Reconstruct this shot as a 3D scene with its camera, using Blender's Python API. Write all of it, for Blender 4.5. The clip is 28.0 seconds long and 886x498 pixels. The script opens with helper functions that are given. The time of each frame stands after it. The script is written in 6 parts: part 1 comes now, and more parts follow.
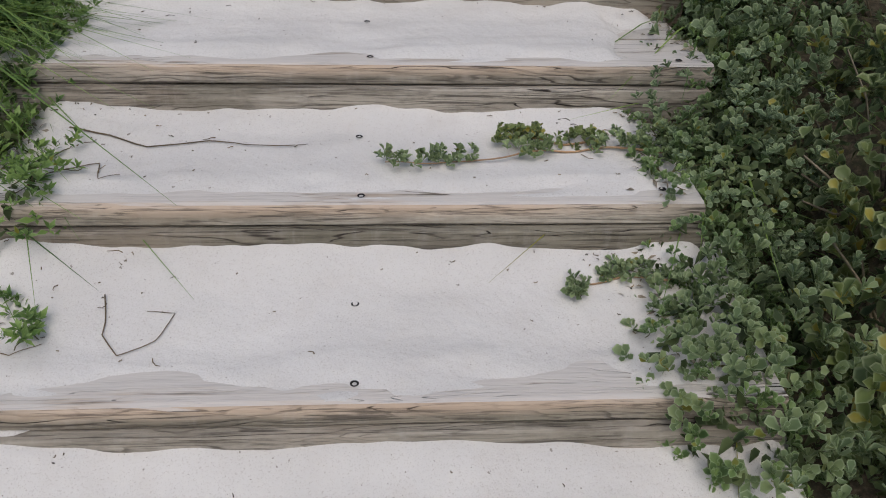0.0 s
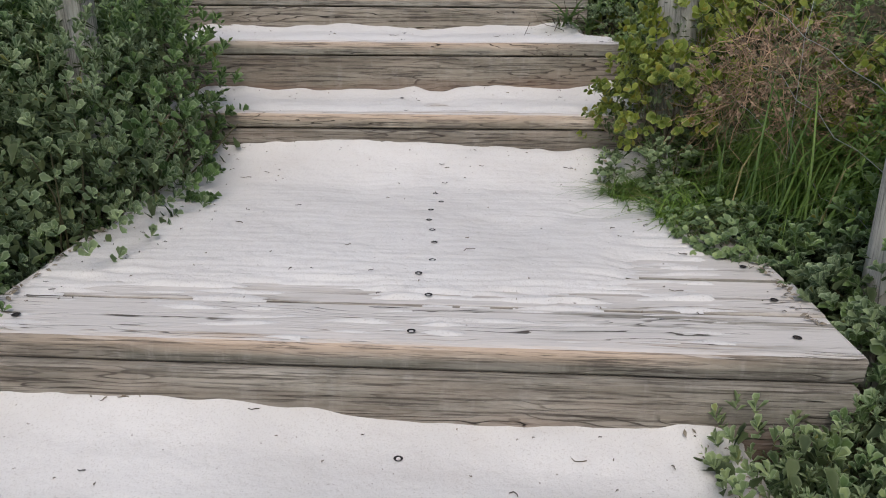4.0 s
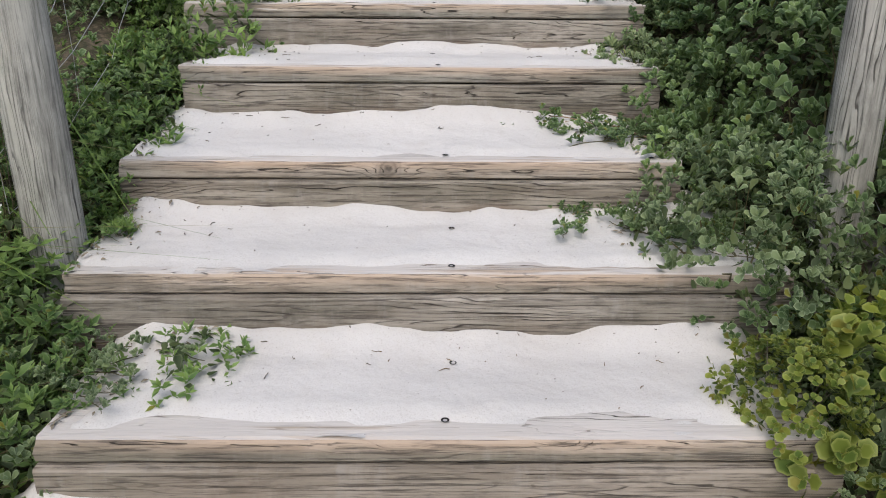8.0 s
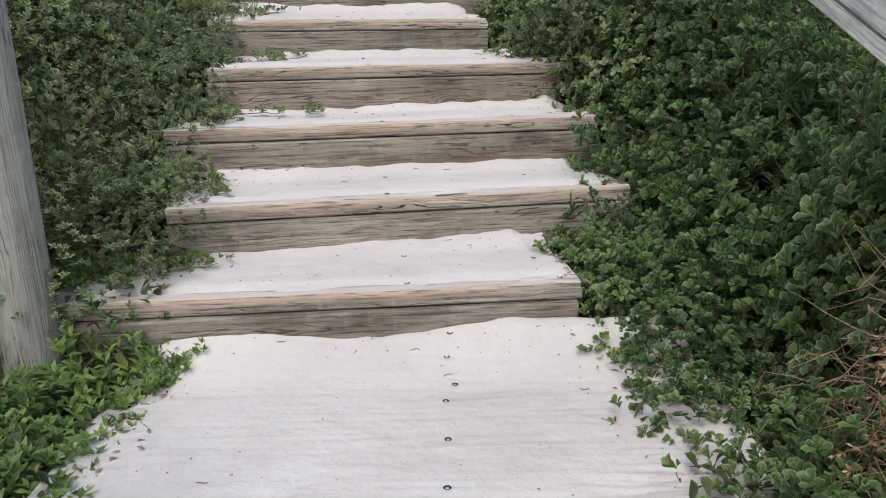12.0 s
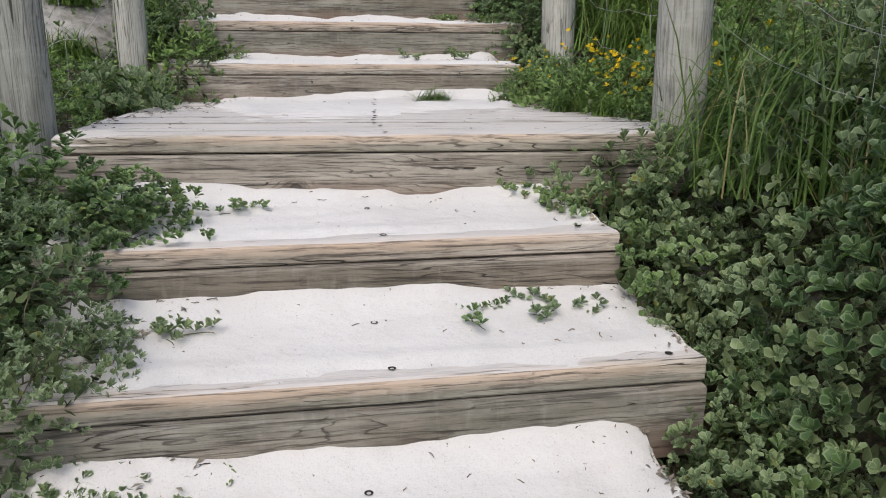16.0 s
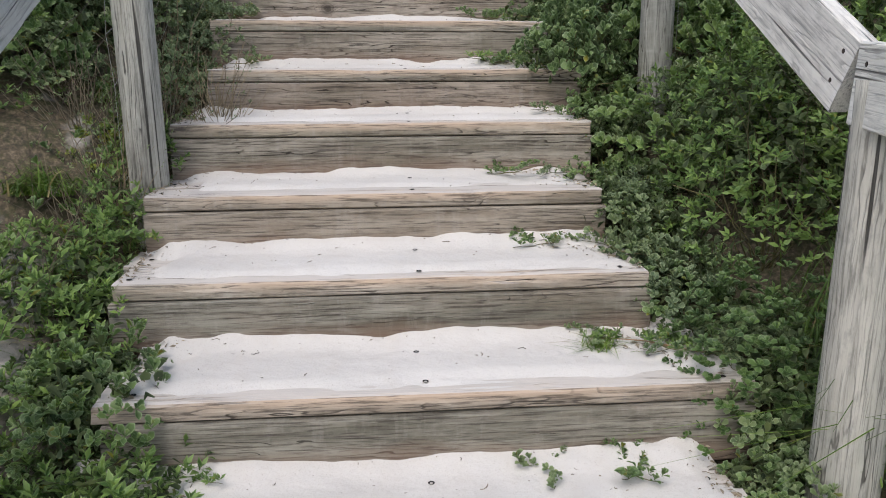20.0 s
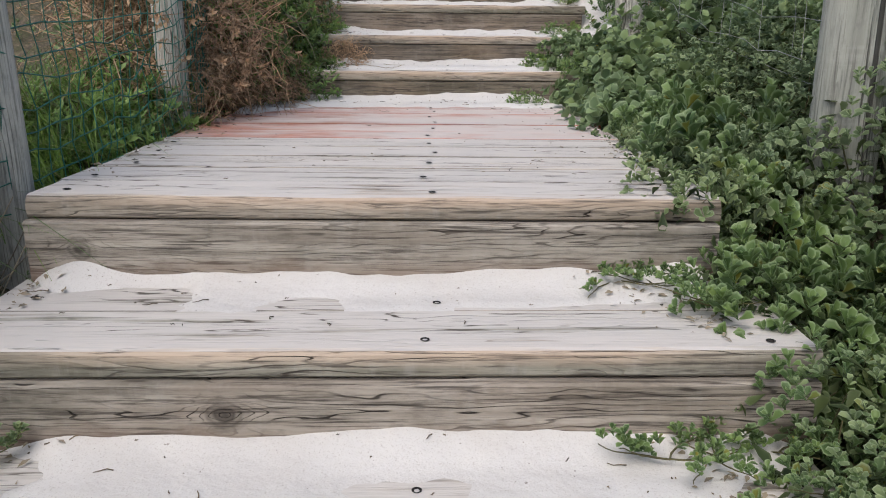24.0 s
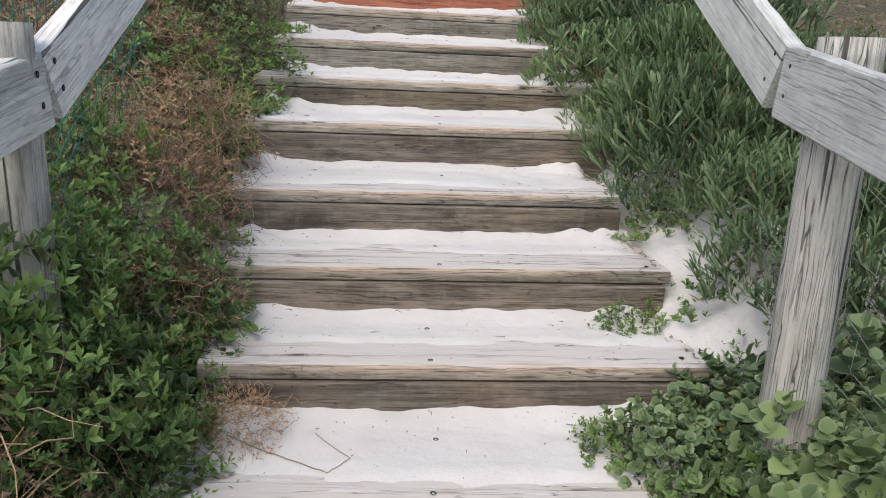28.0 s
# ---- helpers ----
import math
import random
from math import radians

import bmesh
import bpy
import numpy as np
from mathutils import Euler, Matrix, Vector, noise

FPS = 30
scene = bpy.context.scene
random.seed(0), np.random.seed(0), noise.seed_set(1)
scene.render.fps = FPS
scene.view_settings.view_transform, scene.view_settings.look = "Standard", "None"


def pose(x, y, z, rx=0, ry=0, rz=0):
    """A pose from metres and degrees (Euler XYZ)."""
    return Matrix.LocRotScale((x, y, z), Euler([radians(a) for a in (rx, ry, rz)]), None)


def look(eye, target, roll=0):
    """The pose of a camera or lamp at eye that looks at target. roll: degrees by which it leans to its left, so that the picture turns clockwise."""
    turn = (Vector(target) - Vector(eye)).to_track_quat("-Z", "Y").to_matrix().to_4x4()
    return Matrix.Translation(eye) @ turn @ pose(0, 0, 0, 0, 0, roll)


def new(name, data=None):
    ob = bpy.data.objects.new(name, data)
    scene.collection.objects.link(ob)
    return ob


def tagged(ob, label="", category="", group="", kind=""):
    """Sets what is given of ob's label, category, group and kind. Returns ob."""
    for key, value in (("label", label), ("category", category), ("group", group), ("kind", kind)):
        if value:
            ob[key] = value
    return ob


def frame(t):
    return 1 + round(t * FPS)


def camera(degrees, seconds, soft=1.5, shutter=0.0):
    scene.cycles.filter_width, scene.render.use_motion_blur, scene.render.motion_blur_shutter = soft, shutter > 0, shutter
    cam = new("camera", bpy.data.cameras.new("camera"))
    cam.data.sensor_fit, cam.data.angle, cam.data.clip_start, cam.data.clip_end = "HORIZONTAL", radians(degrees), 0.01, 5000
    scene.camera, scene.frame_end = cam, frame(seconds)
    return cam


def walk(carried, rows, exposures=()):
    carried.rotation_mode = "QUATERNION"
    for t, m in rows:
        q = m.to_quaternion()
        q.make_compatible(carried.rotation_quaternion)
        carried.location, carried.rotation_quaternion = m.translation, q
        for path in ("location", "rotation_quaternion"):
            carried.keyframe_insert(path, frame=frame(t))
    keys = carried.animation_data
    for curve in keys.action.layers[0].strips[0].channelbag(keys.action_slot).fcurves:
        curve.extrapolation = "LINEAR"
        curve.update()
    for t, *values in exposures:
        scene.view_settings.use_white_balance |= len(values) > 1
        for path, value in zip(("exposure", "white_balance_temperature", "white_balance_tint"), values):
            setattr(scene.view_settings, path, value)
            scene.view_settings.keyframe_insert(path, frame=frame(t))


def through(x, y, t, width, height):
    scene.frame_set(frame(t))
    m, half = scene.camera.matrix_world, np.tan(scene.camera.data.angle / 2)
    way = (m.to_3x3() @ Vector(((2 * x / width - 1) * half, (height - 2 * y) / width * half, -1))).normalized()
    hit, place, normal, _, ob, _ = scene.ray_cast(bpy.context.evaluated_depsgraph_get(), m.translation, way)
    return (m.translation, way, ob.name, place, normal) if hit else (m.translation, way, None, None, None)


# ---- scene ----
cam = camera(62.3, 28.0, soft=1.0)


def aim(x, y, z, yaw, pitch, roll):
    """The camera's pose from its place and its heading, tilt and lean in degrees."""
    a, b = radians(yaw), radians(pitch)
    way = Vector((-math.sin(a) * math.cos(b), math.cos(a) * math.cos(b), math.sin(b)))
    return look((x, y, z), Vector((x, y, z)) + way, roll)


# seconds, x, y, z, yaw, pitch, roll
PATH = [
    (0.0, -0.728, -0.680, 1.070, -19.67, -34.11, 1.66),
    (0.5, -0.600, -0.431, 1.160, -19.23, -32.32, 1.58),
    (1.0, -0.522, -0.144, 1.241, -18.68, -30.97, 1.39),
    (1.5, -0.441, 0.174, 1.280, -18.63, -27.71, 1.48),
    (2.0, -0.326, 0.514, 1.438, -18.04, -25.42, 1.68),
    (2.5, -0.249, 0.748, 1.570, -17.00, -23.21, 1.51),
    (3.0, -0.168, 0.950, 1.651, -16.41, -21.63, 1.18),
    (3.5, -0.122, 1.160, 1.760, -14.98, -20.59, 1.09),
    (4.0, -0.095, 1.391, 1.902, -12.56, -20.18, 0.62),
    (4.5, -0.036, 1.638, 1.986, -11.21, -20.09, 0.42),
    (5.0, -0.011, 1.893, 2.106, -10.42, -20.38, 0.40),
    (5.5, -0.004, 2.152, 2.246, -10.03, -20.81, 0.49),
    (6.0, 0.003, 2.411, 2.385, -9.92, -21.15, 0.62),
    (6.5, 0.028, 2.664, 2.505, -9.92, -21.19, 0.74),
    (7.0, 0.086, 2.907, 2.587, -9.92, -20.67, 0.78),
    (7.5, 0.182, 3.206, 2.674, -9.73, -20.72, 0.64),
    (8.0, 0.212, 3.514, 2.760, -9.62, -20.62, 0.51),
    (8.5, 0.270, 3.853, 2.787, -9.25, -19.94, 0.37),
    (9.0, 0.324, 4.186, 2.921, -9.15, -19.64, -0.03),
    (9.5, 0.317, 4.448, 3.038, -8.76, -18.79, -0.45),
    (10.0, 0.355, 4.686, 3.126, -8.60, -18.11, -0.69),
    (10.5, 0.425, 4.954, 3.286, -8.69, -17.49, -0.66),
    (11.0, 0.463, 5.189, 3.430, -8.40, -17.17, -0.54),
    (11.5, 0.532, 5.445, 3.525, -8.11, -16.96, -0.57),
    (12.0, 0.558, 5.655, 3.661, -7.50, -16.66, -0.69),
    (12.5, 0.581, 5.899, 3.790, -6.69, -16.20, -0.93),
    (13.0, 0.599, 6.134, 3.893, -6.33, -16.00, -0.94),
    (13.5, 0.612, 6.373, 3.984, -6.21, -15.96, -0.76),
    (14.0, 0.618, 6.626, 4.075, -6.14, -15.99, -0.45),
    (14.5, 0.619, 6.905, 4.180, -5.92, -15.99, -0.06),
    (15.0, 0.613, 7.222, 4.312, -5.33, -15.87, 0.36),
    (15.5, 0.607, 7.564, 4.389, -4.62, -15.60, 0.43),
    (16.0, 0.665, 7.938, 4.439, -4.06, -15.26, 0.33),
    (16.5, 0.664, 8.172, 4.554, -2.91, -14.93, 0.17),
    (17.0, 0.662, 8.384, 4.678, -1.55, -14.63, -0.12),
    (17.5, 0.684, 8.646, 4.761, -0.91, -14.56, -0.09),
    (18.0, 0.664, 8.868, 4.875, -0.06, -14.67, -0.03),
    (18.5, 0.658, 9.093, 5.000, 0.75, -14.74, -0.16),
    (19.0, 0.693, 9.375, 5.108, 1.08, -15.15, -0.29),
    (19.5, 0.631, 9.623, 5.206, 1.52, -15.43, -0.18),
    (20.0, 0.595, 9.883, 5.324, 2.18, -15.21, 0.00),
    (20.5, 0.599, 10.186, 5.444, 2.71, -15.58, -0.26),
    (21.0, 0.583, 10.517, 5.545, 3.41, -16.21, -0.17),
    (21.5, 0.555, 10.859, 5.629, 4.20, -16.86, 0.10),
    (22.0, 0.522, 11.195, 5.701, 5.01, -17.31, 0.41),
    (22.5, 0.492, 11.509, 5.762, 5.74, -17.31, 0.57),
    (23.0, 0.472, 11.784, 5.816, 6.32, -16.63, 0.43),
    (23.5, 0.453, 12.053, 5.949, 6.68, -16.59, 0.48),
    (24.0, 0.413, 12.288, 6.062, 7.04, -16.45, 0.46),
    (24.5, 0.412, 12.500, 6.117, 6.98, -16.44, 0.46),
    (25.0, 0.401, 12.754, 6.241, 6.99, -16.46, 0.47),
    (25.5, 0.360, 12.993, 6.362, 6.87, -16.32, 0.75),
    (26.0, 0.332, 13.237, 6.453, 6.63, -16.28, 1.00),
    (26.5, 0.264, 13.478, 6.567, 6.44, -16.07, 1.57),
    (27.0, 0.230, 13.697, 6.682, 6.21, -15.91, 1.90),
    (27.5, 0.206, 13.954, 6.804, 5.65, -16.30, 2.68),
    (28.0, 0.142, 14.249, 6.917, 5.68, -16.33, 2.81),
]
# seconds, stops: the clip's camera opens up as it climbs
walk(cam, [(row[0], aim(*row[1:])) for row in PATH], ((0.0, -0.04), (2.0, -0.03), (3.0, 0.10), (4.0, 0.26), (9.0, 0.42), (12.0, 0.44), (16.0, 0.52), (19.0, 0.50), (24.0, 0.50), (27.0, 0.62), (28.0, 0.62)))

# ---- overcast daylight ----
world = bpy.data.worlds.new("overcast_sky")
scene.world = world
world.use_nodes = True
sky = world.node_tree.nodes.new("ShaderNodeTexSky")
sky.sky_type = "NISHITA"
sky.sun_disc = False
sky.sun_elevation, sky.sun_rotation = radians(52), radians(200)
sky.dust_density, sky.ozone_density, sky.air_density = 2.9, 0.8, 1.0
background = world.node_tree.nodes["Background"]
world.node_tree.links.new(sky.outputs[0], background.inputs[0])
background.inputs[1].default_value = 0.12
sun_data = bpy.data.lights.new("sun", "SUN")
sun_data.energy, sun_data.angle, sun_data.color = 1.0, radians(40), (1.0, 0.99, 0.98)
sun = new("sun", sun_data)
sun.matrix_world = look((0, 0, 30), (0 + 6, 0 + 16, 0))

# ---- plan of the stairs ----
# number -> (x, y, z of the front edge on the screw line, angle, left end, right end)
STEPS = {}


def plan(i, x, y, z, angle, left, right):
    STEPS[i] = (x, y, z, radians(angle), left, right)


plan(-3, -0.956, -1.215, -0.440, -16.0, -0.78, 0.75)
plan(-2, -0.860, -0.875, -0.280, -16.0, -0.78, 0.75)
plan(-1, -0.764, -0.535, -0.120, -16.0, -0.78, 0.75)
plan(0, -0.668, -0.195, 0.040, -16.0, -0.78, 0.75)
plan(1, -0.572, 0.145, 0.200, -16.0, -0.75, 0.72)
plan(2, -0.478, 0.483, 0.364, -16.0, -0.74, 0.67)
plan(3, -0.382, 0.821, 0.508, -16.0, -0.80, 0.77)
plan(4, -0.283, 1.171, 0.670, -16.0, -0.78, 0.81)
plan(5, -0.185, 1.500, 0.835, -16.0, -0.78, 0.80)
plan(6, -0.092, 1.816, 1.011, -16.0, -0.78, 0.67)
plan(7, -0.006, 2.141, 1.171, -16.0, -0.78, 0.57)
plan(8, 0.090, 2.442, 1.342, -15.0, -0.78, 0.72)
plan(9, 0.266, 3.575, 1.522, -11.5, -0.76, 0.77)
plan(10, 0.311, 3.891, 1.707, -10.0, -0.79, 0.74)
plan(11, 0.360, 4.226, 1.851, -9.0, -0.81, 0.71)
plan(12, 0.403, 4.544, 2.019, -8.8, -0.71, 0.68)
plan(13, 0.464, 4.898, 2.175, -8.5, -0.81, 0.73)
plan(14, 0.504, 5.241, 2.330, -8.3, -0.79, 0.59)
plan(15, 0.541, 5.572, 2.517, -8.2, -0.71, 0.63)
plan(16, 0.589, 5.901, 2.672, -8.0, -0.78, 0.66)
plan(17, 0.654, 6.224, 2.865, -7.0, -0.77, 0.61)
plan(18, 0.694, 7.378, 3.039, -2.0, -0.88, 0.44)
plan(19, 0.687, 7.729, 3.198, 3.0, -0.63, 0.72)
plan(20, 0.673, 8.073, 3.371, 3.0, -0.67, 0.76)
plan(21, 0.656, 8.403, 3.540, 5.0, -0.57, 0.74)
plan(22, 0.657, 8.762, 3.707, 6.0, -0.61, 0.52)
plan(23, 0.655, 9.113, 3.880, 6.0, -0.67, 0.60)
plan(24, 0.638, 9.446, 4.046, 6.0, -0.69, 0.54)
plan(25, 0.637, 9.808, 4.230, 2.0, -0.81, 0.81)
plan(26, 0.527, 11.105, 4.378, 7.0, -0.80, 0.70)
plan(27, 0.492, 11.423, 4.557, 7.2, -0.73, 0.80)
plan(28, 0.453, 11.748, 4.737, 7.5, -0.80, 0.65)
plan(29, 0.423, 12.068, 4.906, 7.7, -0.80, 0.60)
plan(30, 0.381, 12.385, 5.086, 7.9, -0.79, 0.64)
plan(31, 0.348, 12.677, 5.255, 8.1, -0.72, 0.67)
plan(32, 0.313, 12.968, 5.440, 8.3, -0.76, 0.60)
plan(33, 0.268, 13.306, 5.596, 8.5, -0.77, 0.61)
plan(34, 0.217, 13.637, 5.762, 7.5, -0.77, 0.56)
plan(35, 0.014, 15.655, 5.897, 9.0, -0.65, 0.67)
plan(36, -0.046, 16.065, 6.050, 11.0, -0.62, 0.78)
plan(37, -0.089, 16.438, 6.209, 12.0, -0.75, 0.75)
plan(38, -0.100, 16.805, 6.375, 12.7, -0.79, 0.64)
plan(39, -0.181, 17.268, 6.556, 13.3, -0.81, 0.78)
plan(40, -0.238, 17.623, 6.709, 14.0, -0.82, 0.79)
plan(41, -0.300, 17.990, 6.870, 14.0, -0.80, 0.72)
plan(42, -0.360, 18.330, 7.030, 14.0, -0.80, 0.72)
plan(43, -0.445, 18.680, 7.190, 14.0, -0.80, 0.74)


def step_at(i, u, v, h=0.0):
    """A place on step i: u to the right along its edge, v back from the edge, h over the tread."""
    x, y, z, a, _, _ = STEPS[i]
    return Vector((x + u * math.cos(a) - v * math.sin(a), y + u * math.sin(a) + v * math.cos(a), z + h))


def run_of(i):
    """How far the tread of step i reaches back to the next riser."""
    if i + 1 not in STEPS:
        return 2.4
    x, y, _, a, _, _ = STEPS[i]
    nx, ny, *_ = STEPS[i + 1]
    return -(nx - x) * math.sin(a) + (ny - y) * math.cos(a)


# ---- materials ----
def material(name):
    m = bpy.data.materials.new(name)
    m.use_nodes = True
    nt = m.node_tree
    return m, nt, nt.nodes["Principled BSDF"]


def node(nt, kind, **values):
    n = nt.nodes.new(kind)
    for key, value in values.items():
        n.inputs[key].default_value = value
    return n


def ramp(nt, source, *stops):
    n = nt.nodes.new("ShaderNodeValToRGB")
    while len(n.color_ramp.elements) < len(stops):
        n.color_ramp.elements.new(0.5)
    for e, (p, c) in zip(n.color_ramp.elements, stops):
        e.position, e.color = p, (*c, 1) if len(c) == 3 else c
    nt.links.new(source, n.inputs[0])
    return n.outputs[0]


def mix(nt, factor, a, b, blend="MIX"):
    n = nt.nodes.new("ShaderNodeMix")
    n.data_type, n.blend_type = "RGBA", blend
    for socket, value in ((n.inputs[0], factor), (n.inputs[6], a), (n.inputs[7], b)):
        if isinstance(value, bpy.types.NodeSocket):
            nt.links.new(value, socket)
        else:
            socket.default_value = value if isinstance(value, float) else (*value, 1)
    return n.outputs[2]


def calc(nt, op, a, b=0.0, clamp=False):
    n = nt.nodes.new("ShaderNodeMath")
    n.operation, n.use_clamp = op, clamp
    for socket, value in ((n.inputs[0], a), (n.inputs[1], b)):
        if isinstance(value, bpy.types.NodeSocket):
            nt.links.new(value, socket)
        else:
            socket.default_value = value
    return n.outputs[0]


def stretched(nt, coords, x, y, z):
    n = nt.nodes.new("ShaderNodeMapping")
    n.inputs["Scale"].default_value = (x, y, z)
    nt.links.new(coords, n.inputs["Vector"])
    return n.outputs[0]


def noise_at(nt, coords, scale, detail=4.0, rough=0.55):
    n = node(nt, "ShaderNodeTexNoise", Scale=scale, Detail=detail, Roughness=rough)
    nt.links.new(coords, n.inputs["Vector"])
    return n.outputs[0]


def bump(nt, height, strength, distance, bsdf, after=None):
    n = node(nt, "ShaderNodeBump", Strength=strength, Distance=distance)
    nt.links.new(height, n.inputs["Height"])
    if after:
        nt.links.new(after, n.inputs["Normal"])
    nt.links.new(n.outputs[0], bsdf.inputs["Normal"])
    return n.outputs[0]


def wood(name, pale, mid, dark, dust=0.0, stain=(0.13, 0.15, 0.10), warm=(0.42, 0.30, 0.19), worn=0.35, nosing=False, soft=False, fine_lines=62.0, lines=0.95, sway_by=15.0, bend_by=34.0, round_log=False, foot=False):
    """Weathered softwood, its grain along the object's x; dust: how much blown sand lies in its upward faces; nosing: feet have worn the front edge to warm wood."""
    m, nt, bsdf = material(name)
    tex = nt.nodes.new("ShaderNodeTexCoord")
    info = nt.nodes.new("ShaderNodeObjectInfo")
    shift = nt.nodes.new("ShaderNodeVectorMath")
    shift.operation = "MULTIPLY_ADD"
    nt.links.new(info.outputs["Random"], shift.inputs[0])
    shift.inputs[1].default_value = (37.0, 11.0, 5.0)
    nt.links.new(tex.outputs["Object"], shift.inputs[2])
    at = shift.outputs[0]
    black, white = (0, 0, 0), (1, 1, 1)
    # a few knots bend the grain round them
    cell = node(nt, "ShaderNodeTexVoronoi", Scale=4.6, Randomness=1.0)
    nt.links.new(stretched(nt, at, 0.8, 1.0, 1.0), cell.inputs["Vector"])
    lot = nt.nodes.new("ShaderNodeSeparateColor")
    nt.links.new(cell.outputs["Color"], lot.inputs[0])
    rare = calc(nt, "GREATER_THAN", lot.outputs[0], 0.62)
    knot = calc(nt, "ADD", cell.outputs["Distance"], calc(nt, "MULTIPLY", calc(nt, "SUBTRACT", 1.0, rare), 2.0))
    knot = calc(nt, "ADD", knot, calc(nt, "MULTIPLY", calc(nt, "SUBTRACT", noise_at(nt, stretched(nt, at, 22.0, 30.0, 30.0), 1.0, 3.0, 0.6), 0.5), 0.075))
    near = calc(nt, "SUBTRACT", 0.36, knot, True)
    # year rings: lines along the board that wander, run together and part again
    xyz = nt.nodes.new("ShaderNodeSeparateXYZ")
    nt.links.new(at, xyz.inputs[0])
    across = calc(nt, "MULTIPLY", calc(nt, "ADD", xyz.outputs[1], calc(nt, "MULTIPLY", xyz.outputs[2], 0.8)), fine_lines)
    sway = noise_at(nt, stretched(nt, at, 1.1, 7.0, 7.0), 1.0, 2.0, 0.45)
    ripple = noise_at(nt, stretched(nt, at, 7.0, 30.0, 30.0), 1.0, 2.0, 0.5)
    field = calc(nt, "ADD", across, calc(nt, "ADD", calc(nt, "MULTIPLY", sway, sway_by), calc(nt, "MULTIPLY", ripple, 2.4)))
    drift = noise_at(nt, stretched(nt, at, 0.7, 16.0, 16.0), 1.0, 3.0, 0.6)
    field = calc(nt, "ADD", field, calc(nt, "MULTIPLY", drift, 8.0))
    field = calc(nt, "ADD", field, calc(nt, "MULTIPLY", calc(nt, "MULTIPLY", near, near), bend_by))
    ring = calc(nt, "FRACT", field)
    late = ramp(nt, ring, (0.0, white), (0.05, white), (0.13, (0.25, 0.25, 0.25)), (0.34, black), (0.93, black), (0.98, white))
    strong = ramp(nt, noise_at(nt, stretched(nt, at, 3.5, 26.0, 26.0), 1.0, 3.0, 0.6), (0.42, (0.05, 0.05, 0.05)), (0.56, white))
    zone = ramp(nt, noise_at(nt, stretched(nt, at, 1.6, 6.0, 6.0), 1.0, 3.0, 0.6), (0.40, (0.22, 0.22, 0.22)), (0.58, white))
    line = calc(nt, "MULTIPLY", calc(nt, "MULTIPLY", late, strong), zone)
    grain = noise_at(nt, stretched(nt, at, 6.0, 170.0, 170.0), 1.0, 4.0, 0.68)
    streak = noise_at(nt, stretched(nt, at, 1.8, 42.0, 42.0), 1.0, 5.0, 0.62)
    patch = noise_at(nt, stretched(nt, at, 4.0, 10.0, 10.0), 1.0, 6.0, 0.68)
    worn_at = noise_at(nt, stretched(nt, at, 2.3, 8.0, 8.0), 1.0, 5.0, 0.6)
    colour = ramp(nt, streak, (0.34, mid), (0.60, pale))
    colour = mix(nt, calc(nt, "MULTIPLY", ramp(nt, patch, (0.50, black), (0.66, white)), 0.55), colour, stain)
    lot_of = calc(nt, "FRACT", calc(nt, "MULTIPLY", info.outputs["Random"], 13.7))
    colour = mix(nt, calc(nt, "MULTIPLY", ramp(nt, lot_of, (0.35, black), (1.0, white)), 0.32 * min(1.0, worn * 3)), colour, warm)
    colour = mix(nt, 1.0, colour, ramp(nt, info.outputs["Random"], (0.0, (0.70, 0.71, 0.69)), (0.3, (0.90, 0.93, 0.87)), (0.55, (1.02, 0.985, 0.955)), (0.8, (1.10, 1.10, 1.05)), (1.0, (1.20, 1.16, 1.12))), "MULTIPLY")
    mottle = noise_at(nt, stretched(nt, at, 16.0, 45.0, 45.0), 1.0, 5.0, 0.7)
    colour = mix(nt, calc(nt, "MULTIPLY", ramp(nt, mottle, (0.52, black), (0.66, white)), 0.40), colour, tuple(0.5 * c for c in mid))
    tone = noise_at(nt, stretched(nt, at, 1.3, 5.0, 5.0), 1.0, 6.0, 0.62)
    colour = mix(nt, 1.0, colour, ramp(nt, tone, (0.34, (0.60, 0.595, 0.54)), (0.48, (0.91, 0.89, 0.85)), (0.64, (1.18, 1.15, 1.12))) if not round_log else (1.0, 1.0, 1.0), "MULTIPLY")
    # pale rubbed smears across the grain, and mildew in clouds
    smear = noise_at(nt, stretched(nt, at, 34.0, 6.0, 6.0), 1.0, 4.0, 0.65)
    colour = mix(nt, calc(nt, "MULTIPLY", ramp(nt, smear, (0.53, black), (0.70, white)), 0.27), colour, tuple(min(0.8, 1.15 * c) for c in pale))
    grime = noise_at(nt, stretched(nt, at, 1.7, 6.5, 6.5), 1.0, 6.0, 0.68)
    colour = mix(nt, calc(nt, "MULTIPLY", ramp(nt, grime, (0.54, black), (0.70, white)), 0.62), colour, tuple(1.15 * c for c in dark))
    colour = mix(nt, calc(nt, "MULTIPLY", ramp(nt, worn_at, (0.50, black), (0.64, white)), worn), colour, warm)
    if nosing:
        own = nt.nodes.new("ShaderNodeSeparateXYZ")
        nt.links.new(tex.outputs["Object"], own.inputs[0])
        rub = noise_at(nt, stretched(nt, at, 2.5, 20.0, 20.0), 1.0, 5.0, 0.6)
        strip = ramp(nt, calc(nt, "ADD", own.outputs[1], calc(nt, "MULTIPLY", rub, 0.06)), (0.050, white), (0.10, black))
        over = ramp(nt, calc(nt, "ADD", own.outputs[2], 0.03), (0.000, black), (0.020, white))
        feet_at = calc(nt, "ADD", calc(nt, "ABSOLUTE", own.outputs[0]), calc(nt, "MULTIPLY", rub, 0.5))
